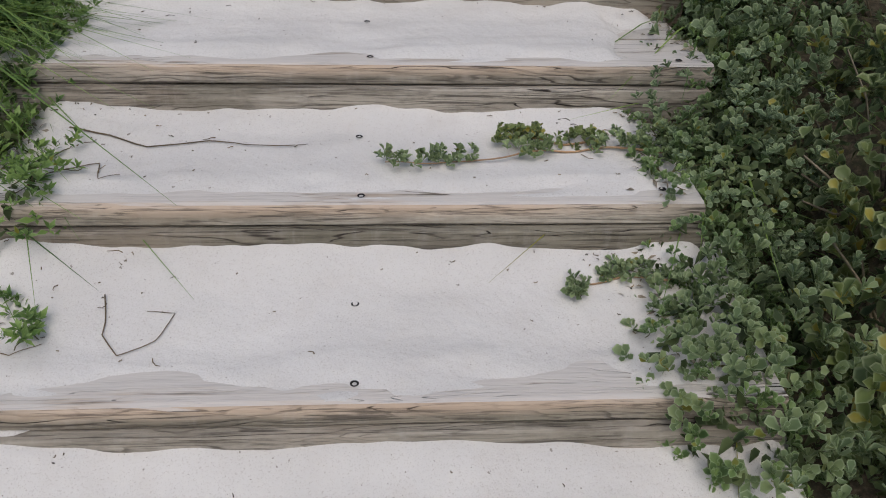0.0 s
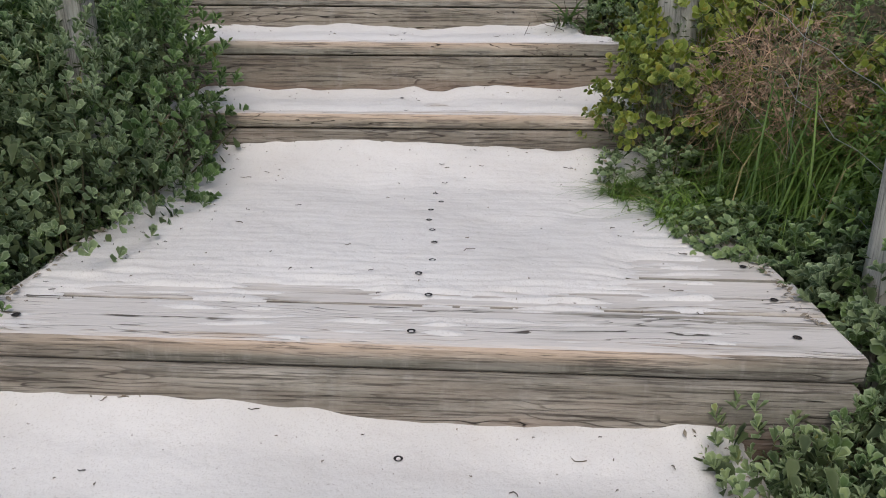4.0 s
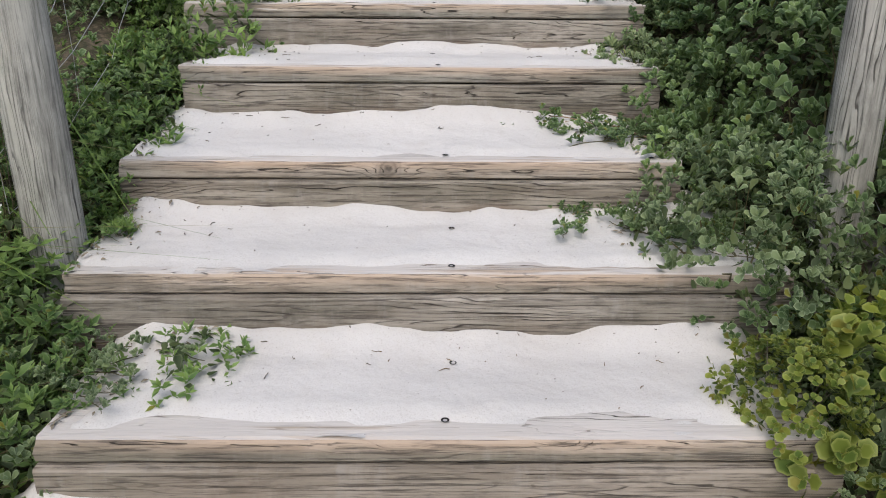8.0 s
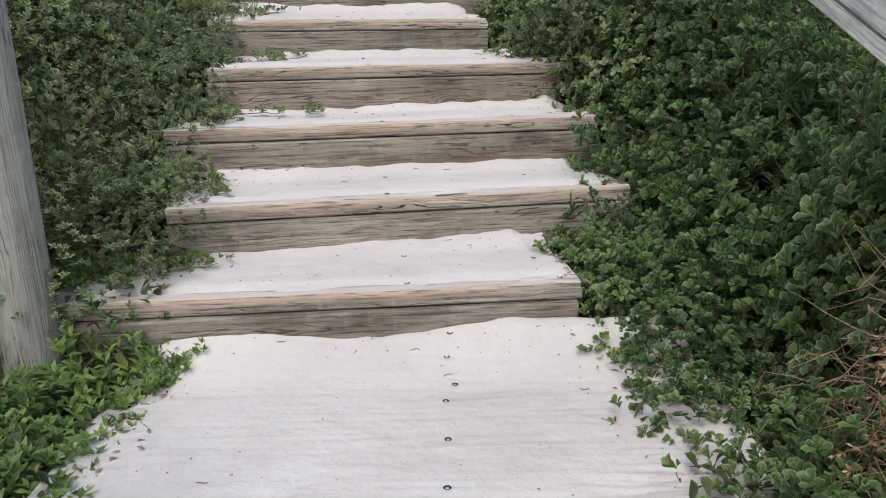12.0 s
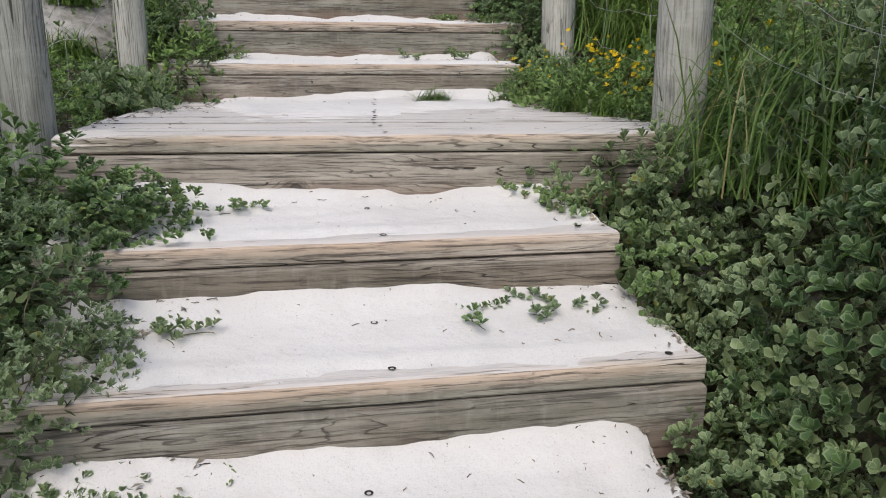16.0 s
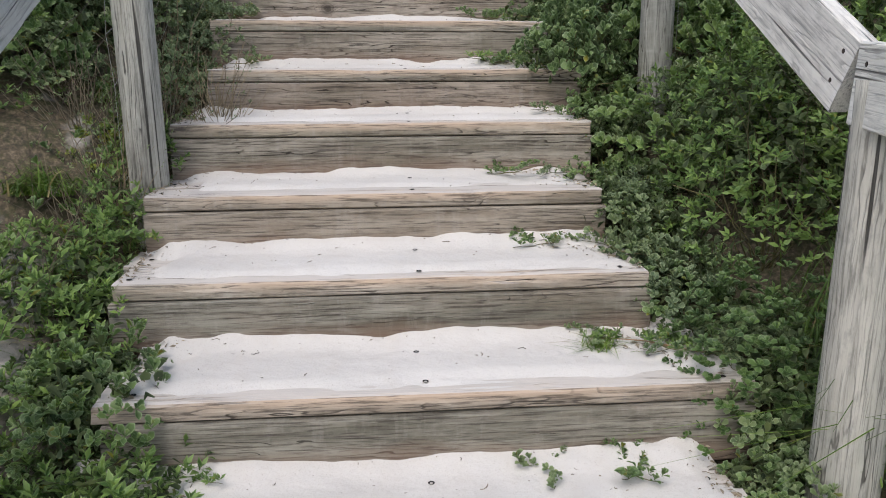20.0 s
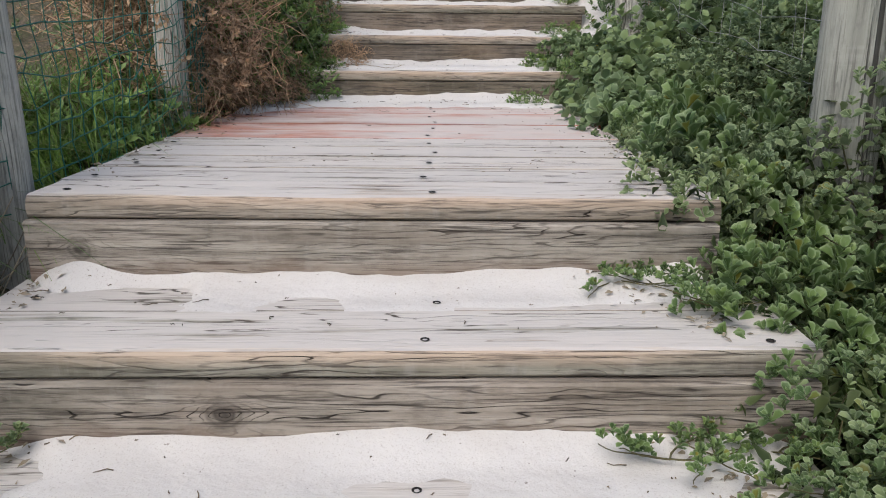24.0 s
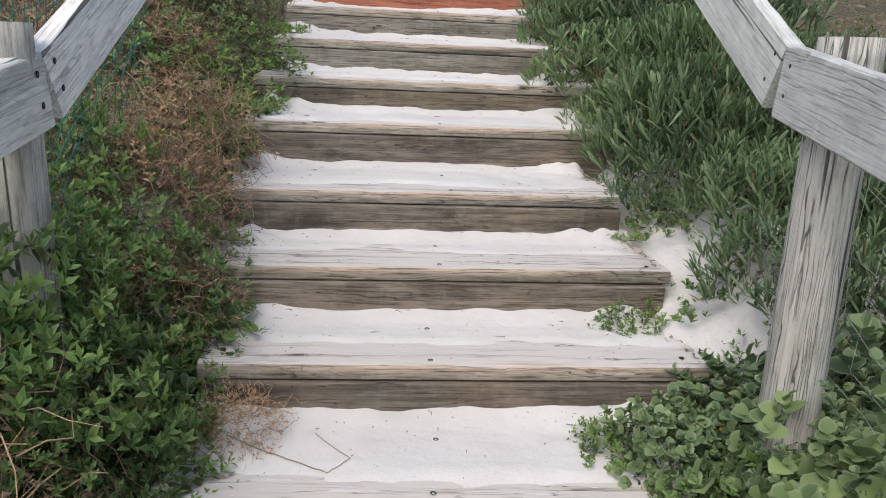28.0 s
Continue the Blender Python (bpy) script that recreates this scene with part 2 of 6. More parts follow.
        trod = ramp(nt, feet_at, (0.60, white), (0.92, (0.15, 0.15, 0.15)))
        rubbed = calc(nt, "MULTIPLY", calc(nt, "MULTIPLY", strip, over), trod)
        colour = mix(nt, calc(nt, "MULTIPLY", rubbed, 0.85), colour, mix(nt, streak, (0.45, 0.325, 0.228), (0.63, 0.51, 0.405)))
        line = calc(nt, "MULTIPLY", line, calc(nt, "SUBTRACT", 1.0, calc(nt, "MULTIPLY", rubbed, 0.75)))
    colour = mix(nt, calc(nt, "MULTIPLY", line, lines), colour, dark)
    colour = mix(nt, calc(nt, "MULTIPLY", ramp(nt, grain, (0.37, white), (0.49, black)), 0.5 if round_log else 0.78), colour, dark)
    if foot:
        low_at = nt.nodes.new("ShaderNodeSeparateXYZ")
        nt.links.new(tex.outputs["Object"], low_at.inputs[0])
        damp = ramp(nt, calc(nt, "ADD", low_at.outputs[1], calc(nt, "MULTIPLY", patch, 0.10)), (0.115, black), (0.165, white))
        colour = mix(nt, calc(nt, "MULTIPLY", damp, 0.55), colour, (0.23, 0.145, 0.105))
    rings = calc(nt, "MULTIPLY", ramp(nt, calc(nt, "FRACT", calc(nt, "MULTIPLY", knot, 26.0)), (0.0, black), (0.5, white), (1.0, black)), ramp(nt, knot, (0.07, (0.9, 0.9, 0.9)), (0.15, black)))
    colour = mix(nt, calc(nt, "MULTIPLY", rings, 0.7), colour, dark)
    heart = ramp(nt, knot, (0.04, white), (0.085, (0.35, 0.35, 0.35)), (0.15, black))
    colour = mix(nt, calc(nt, "MULTIPLY", heart, 0.75), colour, tuple(0.7 * c for c in dark))
    # drying cracks follow the rings
    rare_ring = noise_at(nt, stretched(nt, at, 1.0, 44.0, 44.0), 1.0, 2.0, 0.5)
    split = calc(nt, "MULTIPLY", ramp(nt, ring, (0.0, white), (0.06, white), (0.10, black)), ramp(nt, rare_ring, (0.60, black), (0.66, white)))
    if round_log:
        split = ramp(nt, noise_at(nt, stretched(nt, at, 1.1, 60.0, 60.0), 1.0, 1.0, 0.4), (0.27, white), (0.30, black))
    colour = mix(nt, calc(nt, "MULTIPLY", split, 0.85), colour, tuple(0.35 * c for c in dark))
    if dust > 0:
        geo = nt.nodes.new("ShaderNodeNewGeometry")
        parts = nt.nodes.new("ShaderNodeSeparateXYZ")
        nt.links.new(geo.outputs["True Normal"], parts.inputs[0])
        up = ramp(nt, parts.outputs[2], (0.80, black), (0.97, white))
        blown = noise_at(nt, stretched(nt, at, 2.6, 5.0, 5.0), 1.0, 5.0, 0.6)
        if soft:
            own = nt.nodes.new("ShaderNodeSeparateXYZ")
            nt.links.new(tex.outputs["Object"], own.inputs[0])
            lie = ramp(nt, calc(nt, "ADD", blown, calc(nt, "MULTIPLY", own.outputs[0], 0.20)), (0.28, (0.10, 0.10, 0.10)), (0.56, white))
        else:
            lie = calc(nt, "ADD", calc(nt, "ADD", calc(nt, "MULTIPLY", streak, -1.1), 0.77), calc(nt, "MULTIPLY", blown, 0.45))
            lie = ramp(nt, calc(nt, "ADD", lie, calc(nt, "MULTIPLY", line, -0.28)), (0.24, black), (0.40, white))
        colour = mix(nt, calc(nt, "MULTIPLY", calc(nt, "MULTIPLY", up, lie), dust), colour, (0.645, 0.605, 0.565))
    nt.links.new(colour, bsdf.inputs["Base Color"])
    bsdf.inputs["Roughness"].default_value = 0.88
    bsdf.inputs["Specular IOR Level"].default_value = 0.2
    first = bump(nt, calc(nt, "SUBTRACT", grain, line), 0.75, 0.0022, bsdf)
    second = bump(nt, streak, 0.5, 0.004, bsdf, first)
    bump(nt, calc(nt, "SUBTRACT", 1.0, split), 0.9, 0.006, bsdf, second)
    return m


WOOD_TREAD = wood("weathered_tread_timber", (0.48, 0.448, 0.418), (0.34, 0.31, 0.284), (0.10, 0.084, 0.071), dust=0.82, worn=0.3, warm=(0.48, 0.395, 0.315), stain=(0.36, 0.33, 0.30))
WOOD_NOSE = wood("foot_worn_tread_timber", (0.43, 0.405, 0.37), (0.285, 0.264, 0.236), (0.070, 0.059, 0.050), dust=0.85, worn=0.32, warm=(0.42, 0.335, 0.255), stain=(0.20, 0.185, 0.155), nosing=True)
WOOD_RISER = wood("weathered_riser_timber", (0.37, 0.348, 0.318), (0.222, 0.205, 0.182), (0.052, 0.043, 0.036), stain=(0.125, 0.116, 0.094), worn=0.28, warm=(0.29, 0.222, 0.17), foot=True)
WOOD_DARK = wood("dark_patchy_timber", (0.26, 0.231, 0.204), (0.150, 0.131, 0.114), (0.055, 0.047, 0.04), stain=(0.026, 0.023, 0.020), worn=0.2)
WOOD_POST = wood("grey_post_timber", (0.50, 0.49, 0.455), (0.36, 0.35, 0.325), (0.090, 0.085, 0.075), stain=(0.33, 0.335, 0.29), worn=0.0, fine_lines=110.0, sway_by=5.0, bend_by=12.0, round_log=True)
WOOD_RAIL = wood("silvered_rail_timber", (0.80, 0.79, 0.775), (0.68, 0.67, 0.655), (0.20, 0.195, 0.19), stain=(0.58, 0.58, 0.57), worn=0.0, lines=0.7, fine_lines=85.0, sway_by=7.0, bend_by=24.0, round_log=True)
WOOD_RED = wood("red_stained_decking", (0.50, 0.21, 0.15), (0.42, 0.145, 0.095), (0.20, 0.06, 0.042), dust=0.85, stain=(0.46, 0.21, 0.14), warm=(0.50, 0.22, 0.13), worn=0.2, soft=True, lines=0.4)


def sand(name, litter):
    m, nt, bsdf = material(name)
    geo = nt.nodes.new("ShaderNodeNewGeometry")
    at = geo.outputs["Position"]
    broad, mid, grit = noise_at(nt, at, 2.3, 4.0), noise_at(nt, at, 14.0, 5.0), noise_at(nt, at, 330.0, 3.0, 0.75)
    colour = ramp(nt, broad, (0.3, (0.60, 0.575, 0.545)), (0.7, (0.69, 0.665, 0.635)))
    colour = mix(nt, calc(nt, "MULTIPLY", ramp(nt, mid, (0.5, (0, 0, 0)), (0.8, (1, 1, 1))), 0.3), colour, (0.55, 0.50, 0.455))
    colour = mix(nt, calc(nt, "MULTIPLY", ramp(nt, grit, (0.32, (1, 1, 1)), (0.44, (0, 0, 0))), 0.55), colour, (0.36, 0.31, 0.27))
    speck = noise_at(nt, at, 95.0, 2.0, 0.5)
    colour = mix(nt, calc(nt, "MULTIPLY", ramp(nt, speck, (0.245, (1, 1, 1)), (0.27, (0, 0, 0))), 0.7), colour, (0.16, 0.13, 0.10))
    if litter:
        bits = noise_at(nt, at, 60.0, 5.0, 0.7)
        mould = ramp(nt, bits, (0.36, (0.035, 0.030, 0.018)), (0.50, (0.085, 0.066, 0.042)), (0.66, (0.20, 0.155, 0.10)))
        where = ramp(nt, noise_at(nt, at, 2.2, 5.0), (0.64, (1, 1, 1)), (0.76, (0, 0, 0)))
        place = nt.nodes.new("ShaderNodeSeparateXYZ")
        nt.links.new(at, place.inputs[0])
        away = ramp(nt, calc(nt, "MULTIPLY", calc(nt, "ABSOLUTE", calc(nt, "SUBTRACT", place.outputs[0], 0.2)), 0.1), (0.24, (0, 0, 0)), (0.45, (1, 1, 1)))
        open_sand = calc(nt, "MULTIPLY", away, ramp(nt, noise_at(nt, at, 0.55, 6.0, 0.6), (0.42, (0, 0, 0)), (0.58, (0.85, 0.85, 0.85))))
        where = calc(nt, "MULTIPLY", where, calc(nt, "SUBTRACT", 1.0, open_sand))
        # bare slips of sand beside the stairs
        # the first keeps half the mould colour, for litter and painted plant shade
        for spot, reach, sand_share in (((-1.15, 11.40, 4.50), 0.10, 0.5), ((0.70, 16.3, 6.15), 0.20, 0.92), ((0.55, 17.0, 6.45), 0.20, 0.92), ((-0.85, 16.3, 6.15), 0.16, 0.9)):
            slip = nt.nodes.new("ShaderNodeVectorMath")
            slip.operation = "DISTANCE"
            nt.links.new(at, slip.inputs[0])
            slip.inputs[1].default_value = spot
            bare = ramp(nt, calc(nt, "SUBTRACT", calc(nt, "MULTIPLY", slip.outputs["Value"], 0.5), calc(nt, "MULTIPLY", noise_at(nt, at, 3.5, 5.0, 0.6), 0.35)), (reach, (1, 1, 1)), (reach + 0.10, (0, 0, 0)))
            where = calc(nt, "MULTIPLY", where, calc(nt, "SUBTRACT", 1.0, calc(nt, "MULTIPLY", bare, sand_share)))
        colour = mix(nt, calc(nt, "MULTIPLY", where, 0.96), colour, mould)
        colour = mix(nt, calc(nt, "MULTIPLY", ramp(nt, noise_at(nt, at, 23.0, 5.0, 0.7), (0.46, (0, 0, 0)), (0.6, (1, 1, 1))), calc(nt, "ADD", calc(nt, "MULTIPLY", where, 0.5), 0.08)), colour, (0.05, 0.06, 0.026))
    nt.links.new(colour, bsdf.inputs["Base Color"])
    bsdf.inputs["Roughness"].default_value = 0.95
    bsdf.inputs["Specular IOR Level"].default_value = 0.15
    first = bump(nt, mid, 0.55, 0.014, bsdf)
    second = bump(nt, noise_at(nt, at, 55.0, 3.0, 0.6), 0.3, 0.005, bsdf, first)
    bump(nt, grit, 0.4, 0.0016, bsdf, second)
    return m


SAND = sand("pale_dune_sand", False)
GROUND = sand("littered_dune_ground", True)


def foliage(name, low, high, rim, yellow=0.0, gloss=0.45, through=0.28, odd=(0.24, 0.22, 0.03)):
    """Leaves: their colour wanders from leaf to leaf and plant to plant, with a paler margin."""
    m, nt, bsdf = material(name)
    geo, info = nt.nodes.new("ShaderNodeNewGeometry"), nt.nodes.new("ShaderNodeObjectInfo")
    edge = nt.nodes.new("ShaderNodeAttribute")
    edge.attribute_name = "margin"
    own = geo.outputs["Random Per Island"]
    colour = ramp(nt, own, (0.0, low), (1.0, high))
    whole = ramp(nt, info.outputs["Random"], (0.0, (0.80, 0.82, 0.85)), (1.0, (1.2, 1.15, 1.0)))
    colour = mix(nt, 1.0, colour, whole, "MULTIPLY")
    colour = mix(nt, 1.0, colour, ramp(nt, noise_at(nt, geo.outputs["Position"], 4.0, 3.0), (0.3, (0.75, 0.8, 0.8)), (0.7, (1.22, 1.2, 1.1))), "MULTIPLY")
    if yellow > 0:
        turned = ramp(nt, calc(nt, "FRACT", calc(nt, "MULTIPLY", own, 17.3)), (1.0 - yellow, (0, 0, 0)), (1.0 - yellow + 0.02, (1, 1, 1)))
        colour = mix(nt, turned, colour, odd)
    colour = mix(nt, ramp(nt, edge.outputs["Fac"], (0.0, (0, 0, 0)), (0.50, (0.03, 0.03, 0.03)), (0.72, (0.75, 0.75, 0.75))), colour, rim)
    nt.links.new(colour, bsdf.inputs["Base Color"])
    bsdf.inputs["Roughness"].default_value = gloss
    bsdf.inputs["Specular IOR Level"].default_value = 0.35
    thin = nt.nodes.new("ShaderNodeBsdfTranslucent")
    nt.links.new(colour, thin.inputs["Color"])
    both = nt.nodes.new("ShaderNodeMixShader")
    both.inputs[0].default_value = through
    nt.links.new(bsdf.outputs[0], both.inputs[1])
    nt.links.new(thin.outputs[0], both.inputs[2])
    nt.links.new(both.outputs[0], nt.nodes["Material Output"].inputs["Surface"])
    return m


LEAF_ROSETTE = foliage("fleshy_rosette_leaf", (0.066, 0.122, 0.045), (0.185, 0.275, 0.100), (0.34, 0.44, 0.23), yellow=0.02)
LEAF_TINGED = foliage("yellow_tinged_rosette_leaf", (0.070, 0.112, 0.040), (0.205, 0.255, 0.090), (0.34, 0.39, 0.20), yellow=0.13, odd=(0.33, 0.29, 0.05))
LEAF_DEEP = foliage("deep_green_rosette_leaf", (0.043, 0.088, 0.032), (0.125, 0.208, 0.072), (0.27, 0.365, 0.18), yellow=0.01)
# leaf green darkened to stand for the shade deep inside a shrub
LEAF_SHADED = foliage("shade_dark_inner_leaf", (0.030, 0.050, 0.020), (0.095, 0.125, 0.048), (0.12, 0.15, 0.07), through=0.2, gloss=0.7)
LEAF_GREY = foliage("grey_saltbush_leaf", (0.110, 0.168, 0.082), (0.255, 0.325, 0.172), (0.39, 0.465, 0.28), yellow=0.015, gloss=0.65)
LEAF_BRIGHT = foliage("bright_herb_leaf", (0.076, 0.150, 0.044), (0.236, 0.350, 0.100), (0.275, 0.385, 0.135), yellow=0.02)
LEAF_GOLD = foliage("golden_dying_leaf", (0.36, 0.29, 0.05), (0.58, 0.46, 0.09), (0.6, 0.5, 0.2))
LEAF_YELLOW = foliage("yellowing_vine_leaf", (0.10, 0.165, 0.030), (0.30, 0.34, 0.055), (0.34, 0.37, 0.10), yellow=0.08)
LEAF_BROAD = foliage("broad_creeper_leaf", (0.105, 0.165, 0.080), (0.28, 0.37, 0.175), (0.31, 0.39, 0.22), yellow=0.0, gloss=0.5)
LEAF_FINGER = foliage("blue_green_finger_leaf", (0.068, 0.13, 0.06), (0.18, 0.26, 0.13), (0.24, 0.30, 0.155), yellow=0.03, odd=(0.2, 0.12, 0.04))
BLADE = foliage("dune_grass_blade", (0.059, 0.124, 0.021), (0.173, 0.268, 0.058), (0.218, 0.299, 0.089), yellow=0.06, odd=(0.30, 0.25, 0.11))
DRY = foliage("dry_brown_twig", (0.185, 0.118, 0.082), (0.54, 0.365, 0.255), (0.44, 0.32, 0.22), through=0.05, gloss=0.8)
DRY_GREY = foliage("dry_grey_twig", (0.13, 0.105, 0.08), (0.34, 0.28, 0.215), (0.36, 0.31, 0.25), through=0.05, gloss=0.8)
STEM = foliage("green_brown_stem", (0.08, 0.075, 0.035), (0.17, 0.15, 0.08), (0.2, 0.18, 0.1), through=0.05, gloss=0.7)
PETAL = foliage("yellow_petal", (0.72, 0.50, 0.01), (0.85, 0.66, 0.02), (0.85, 0.66, 0.03), through=0.2)
PETAL_WHITE = foliage("white_petal", (0.6, 0.62, 0.52), (0.75, 0.75, 0.66), (0.75, 0.75, 0.66), through=0.2)
LITTER = foliage("dark_litter", (0.045, 0.034, 0.026), (0.20, 0.145, 0.095), (0.2, 0.15, 0.1), through=0.0, gloss=0.8)


def plain(name, colour, rough, metal=0.0):
    m, nt, bsdf = material(name)
    tex = nt.nodes.new("ShaderNodeTexCoord")
    n = noise_at(nt, tex.outputs["Object"], 90.0, 4.0)
    nt.links.new(mix(nt, n, tuple(0.6 * c for c in colour), tuple(1.35 * c for c in colour)), bsdf.inputs["Base Color"])
    bsdf.inputs["Roughness"].default_value, bsdf.inputs["Metallic"].default_value = rough, metal
    return m


SANDY = plain("sand_filled_socket", (0.48, 0.455, 0.43), 0.9)
RUST = plain("rusted_screw_head", (0.075, 0.058, 0.048), 0.6, 0.6)
HOLE = plain("dark_screw_socket", (0.012, 0.010, 0.009), 0.9)
WIRE = plain("galvanised_wire", (0.45, 0.45, 0.44), 0.5, 0.4)
WIRE_RUST = plain("rusty_wire", (0.12, 0.09, 0.07), 0.7, 0.5)
NET = plain("green_plastic_net", (0.016, 0.135, 0.10), 0.5)


# ---- building helpers ----
def mesh(name, verts, faces, mat, smooth=True):
    me = bpy.data.meshes.new(name)
    me.from_pydata([tuple(v) for v in verts], [], [tuple(f) for f in faces])
    me.materials.append(mat)
    me.polygons.foreach_set("use_smooth", [smooth] * len(me.polygons))
    me.update()
    return me


def part(name, me, parent, m=None, label=""):
    ob = new(name, me)
    ob.parent = parent
    if m is not None:
        ob.matrix_basis = m
    return tagged(ob, label) if label else ob


def thing(name, m, label, category, group="", kind=""):
    ob = new(name)
    ob.matrix_basis = m
    ob.empty_display_size = 0.1
    return tagged(ob, label, category, group, kind)


def plank(name, length, width, thick, mat, seed, nose=0.006, wear=0.0015, cup=0.0):
    """A sawn board from its front top edge: x along it, y back, z down to -thick; nose rounds the front top edge."""
    c, n = 0.004, max(8, int(length / 0.05))
    ring = [(c, -thick), (width - c, -thick), (width, -thick + c), (width, -c), (width - c, 0.0), (width * 0.66, 0.0), (width * 0.33, 0.0),
            (nose, 0.0), (nose * 0.42, -nose * 0.16), (nose * 0.1, -nose * 0.5), (0.0, -nose), (0.0, -thick * 0.55), (0.0, -thick + c)]
    top = {7, 8, 9, 10}
    verts, faces, k = [], [], len(ring)
    for a in range(n + 1):
        x = -length / 2 + length * a / n
        chip = max(0.0, noise.noise((x * 5.0, seed * 3.1, 1.7)) - 0.25) * 0.02 * (wear > 0.002)
        for j, (y, z) in enumerate(ring):
            w = noise.noise((x * 9.0, seed * 7.7 + j * 0.35, 4.2)) * wear
            if j in top:
                y += abs(w) + chip
                z -= abs(w) * 0.8 + chip * 0.6
            elif j in (5, 6):
                z += w * 0.6 - cup
            elif j > 10:
                y += w
            verts.append((x + (w * 2 if a in (0, n) else 0), y, z))
    for a in range(n):
        for j in range(k):
            q, r = a * k + j, a * k + (j + 1) % k
            faces.append((q, r, r + k, q + k))
    faces.append(tuple(range(k))[::-1])
    faces.append(tuple(range(n * k, n * k + k)))
    return mesh(name, verts, faces, mat, False)


def screw_mesh(fill):
    """A rusted screw head sunk in a dark socket."""
    verts, faces, n = [], [], 10
    for r, z in ((0.0078, 0.0004), (0.0066, 0.0010), (0.0040, -0.0006), (0.0015, -0.0008)):
        verts += [(r * math.cos(2 * math.pi * a / n), r * math.sin(2 * math.pi * a / n), z) for a in range(n)]
    for b in range(3):
        faces += [(b * n + a, b * n + (a + 1) % n, (b + 1) * n + (a + 1) % n, (b + 1) * n + a) for a in range(n)]
    faces.append(tuple(range(3 * n, 4 * n)))
    me = mesh("screw", verts, faces, HOLE, False)
    me.materials.append(fill)
    for p in me.polygons:
        p.material_index = 1 if p.index >= 2 * n else 0
    return me


SCREW, SCREW_SANDY = screw_mesh(RUST), screw_mesh(SANDY)
FACING = pose(0, 0, 0, 90, 0, 0)

# ---- blown sand on the treads ----
BARE = {8: 0.12, 17: 0.27, 25: 0.26, 34: 1.76, 43: 1.0, 42: 0.05, 31: 0.09, 32: 0.10, 33: 0.13, 30: 0.06, 29: 0.07, 36: 0.11, 37: 0.13, 38: 0.09, 35: 0.09, 40: 0.06, 41: 0.05}
THIN = {31: 0.005, 32: 0.006, 33: 0.011, 29: 0.002, 28: 0.002, 36: 0.006, 37: 0.007, 38: 0.004, 20: 0.004, 24: 0.002, 25: 0.004, 17: 0.003, 34: 0.003}
ENDS = {3: (0.0, 0.16), 4: (0.0, 0.15), 5: (0.0, 0.14), 6: (0.0, 0.12), 8: (0.0, 0.10), 12: (0.05, 0.06), 25: (0.20, 0.25), 28: (0.08, 0.05), 29: (0.12, 0.02), 30: (0.06, 0.0), 31: (0.22, 0.0), 32: (0.16, 0.0), 33: (0.3, 0.05)}


# how much deeper the sand lies against the next riser, over the whole width and towards the left end
LIFT = {-1: 0.05, 0: 0.06, 1: 0.045, 2: 0.02, 3: 0.012, 4: 0.045, 5: 0.025, 6: 0.012, 8: 0.055, 13: 0.015, 14: 0.03, 17: 0.055, 18: 0.012, 22: 0.03, 23: 0.03, 24: 0.02}
SKEW = {1: 0.015, 2: 0.015, 3: 0.015, 4: 0.02, 5: 0.02, 6: 0.025, 7: 0.04, 8: 0.0, 10: 0.0, 11: 0.025, 12: 0.02}


def smooth(t):
    t = min(1.0, max(0.0, t))
    return t * t * (3 - 2 * t)


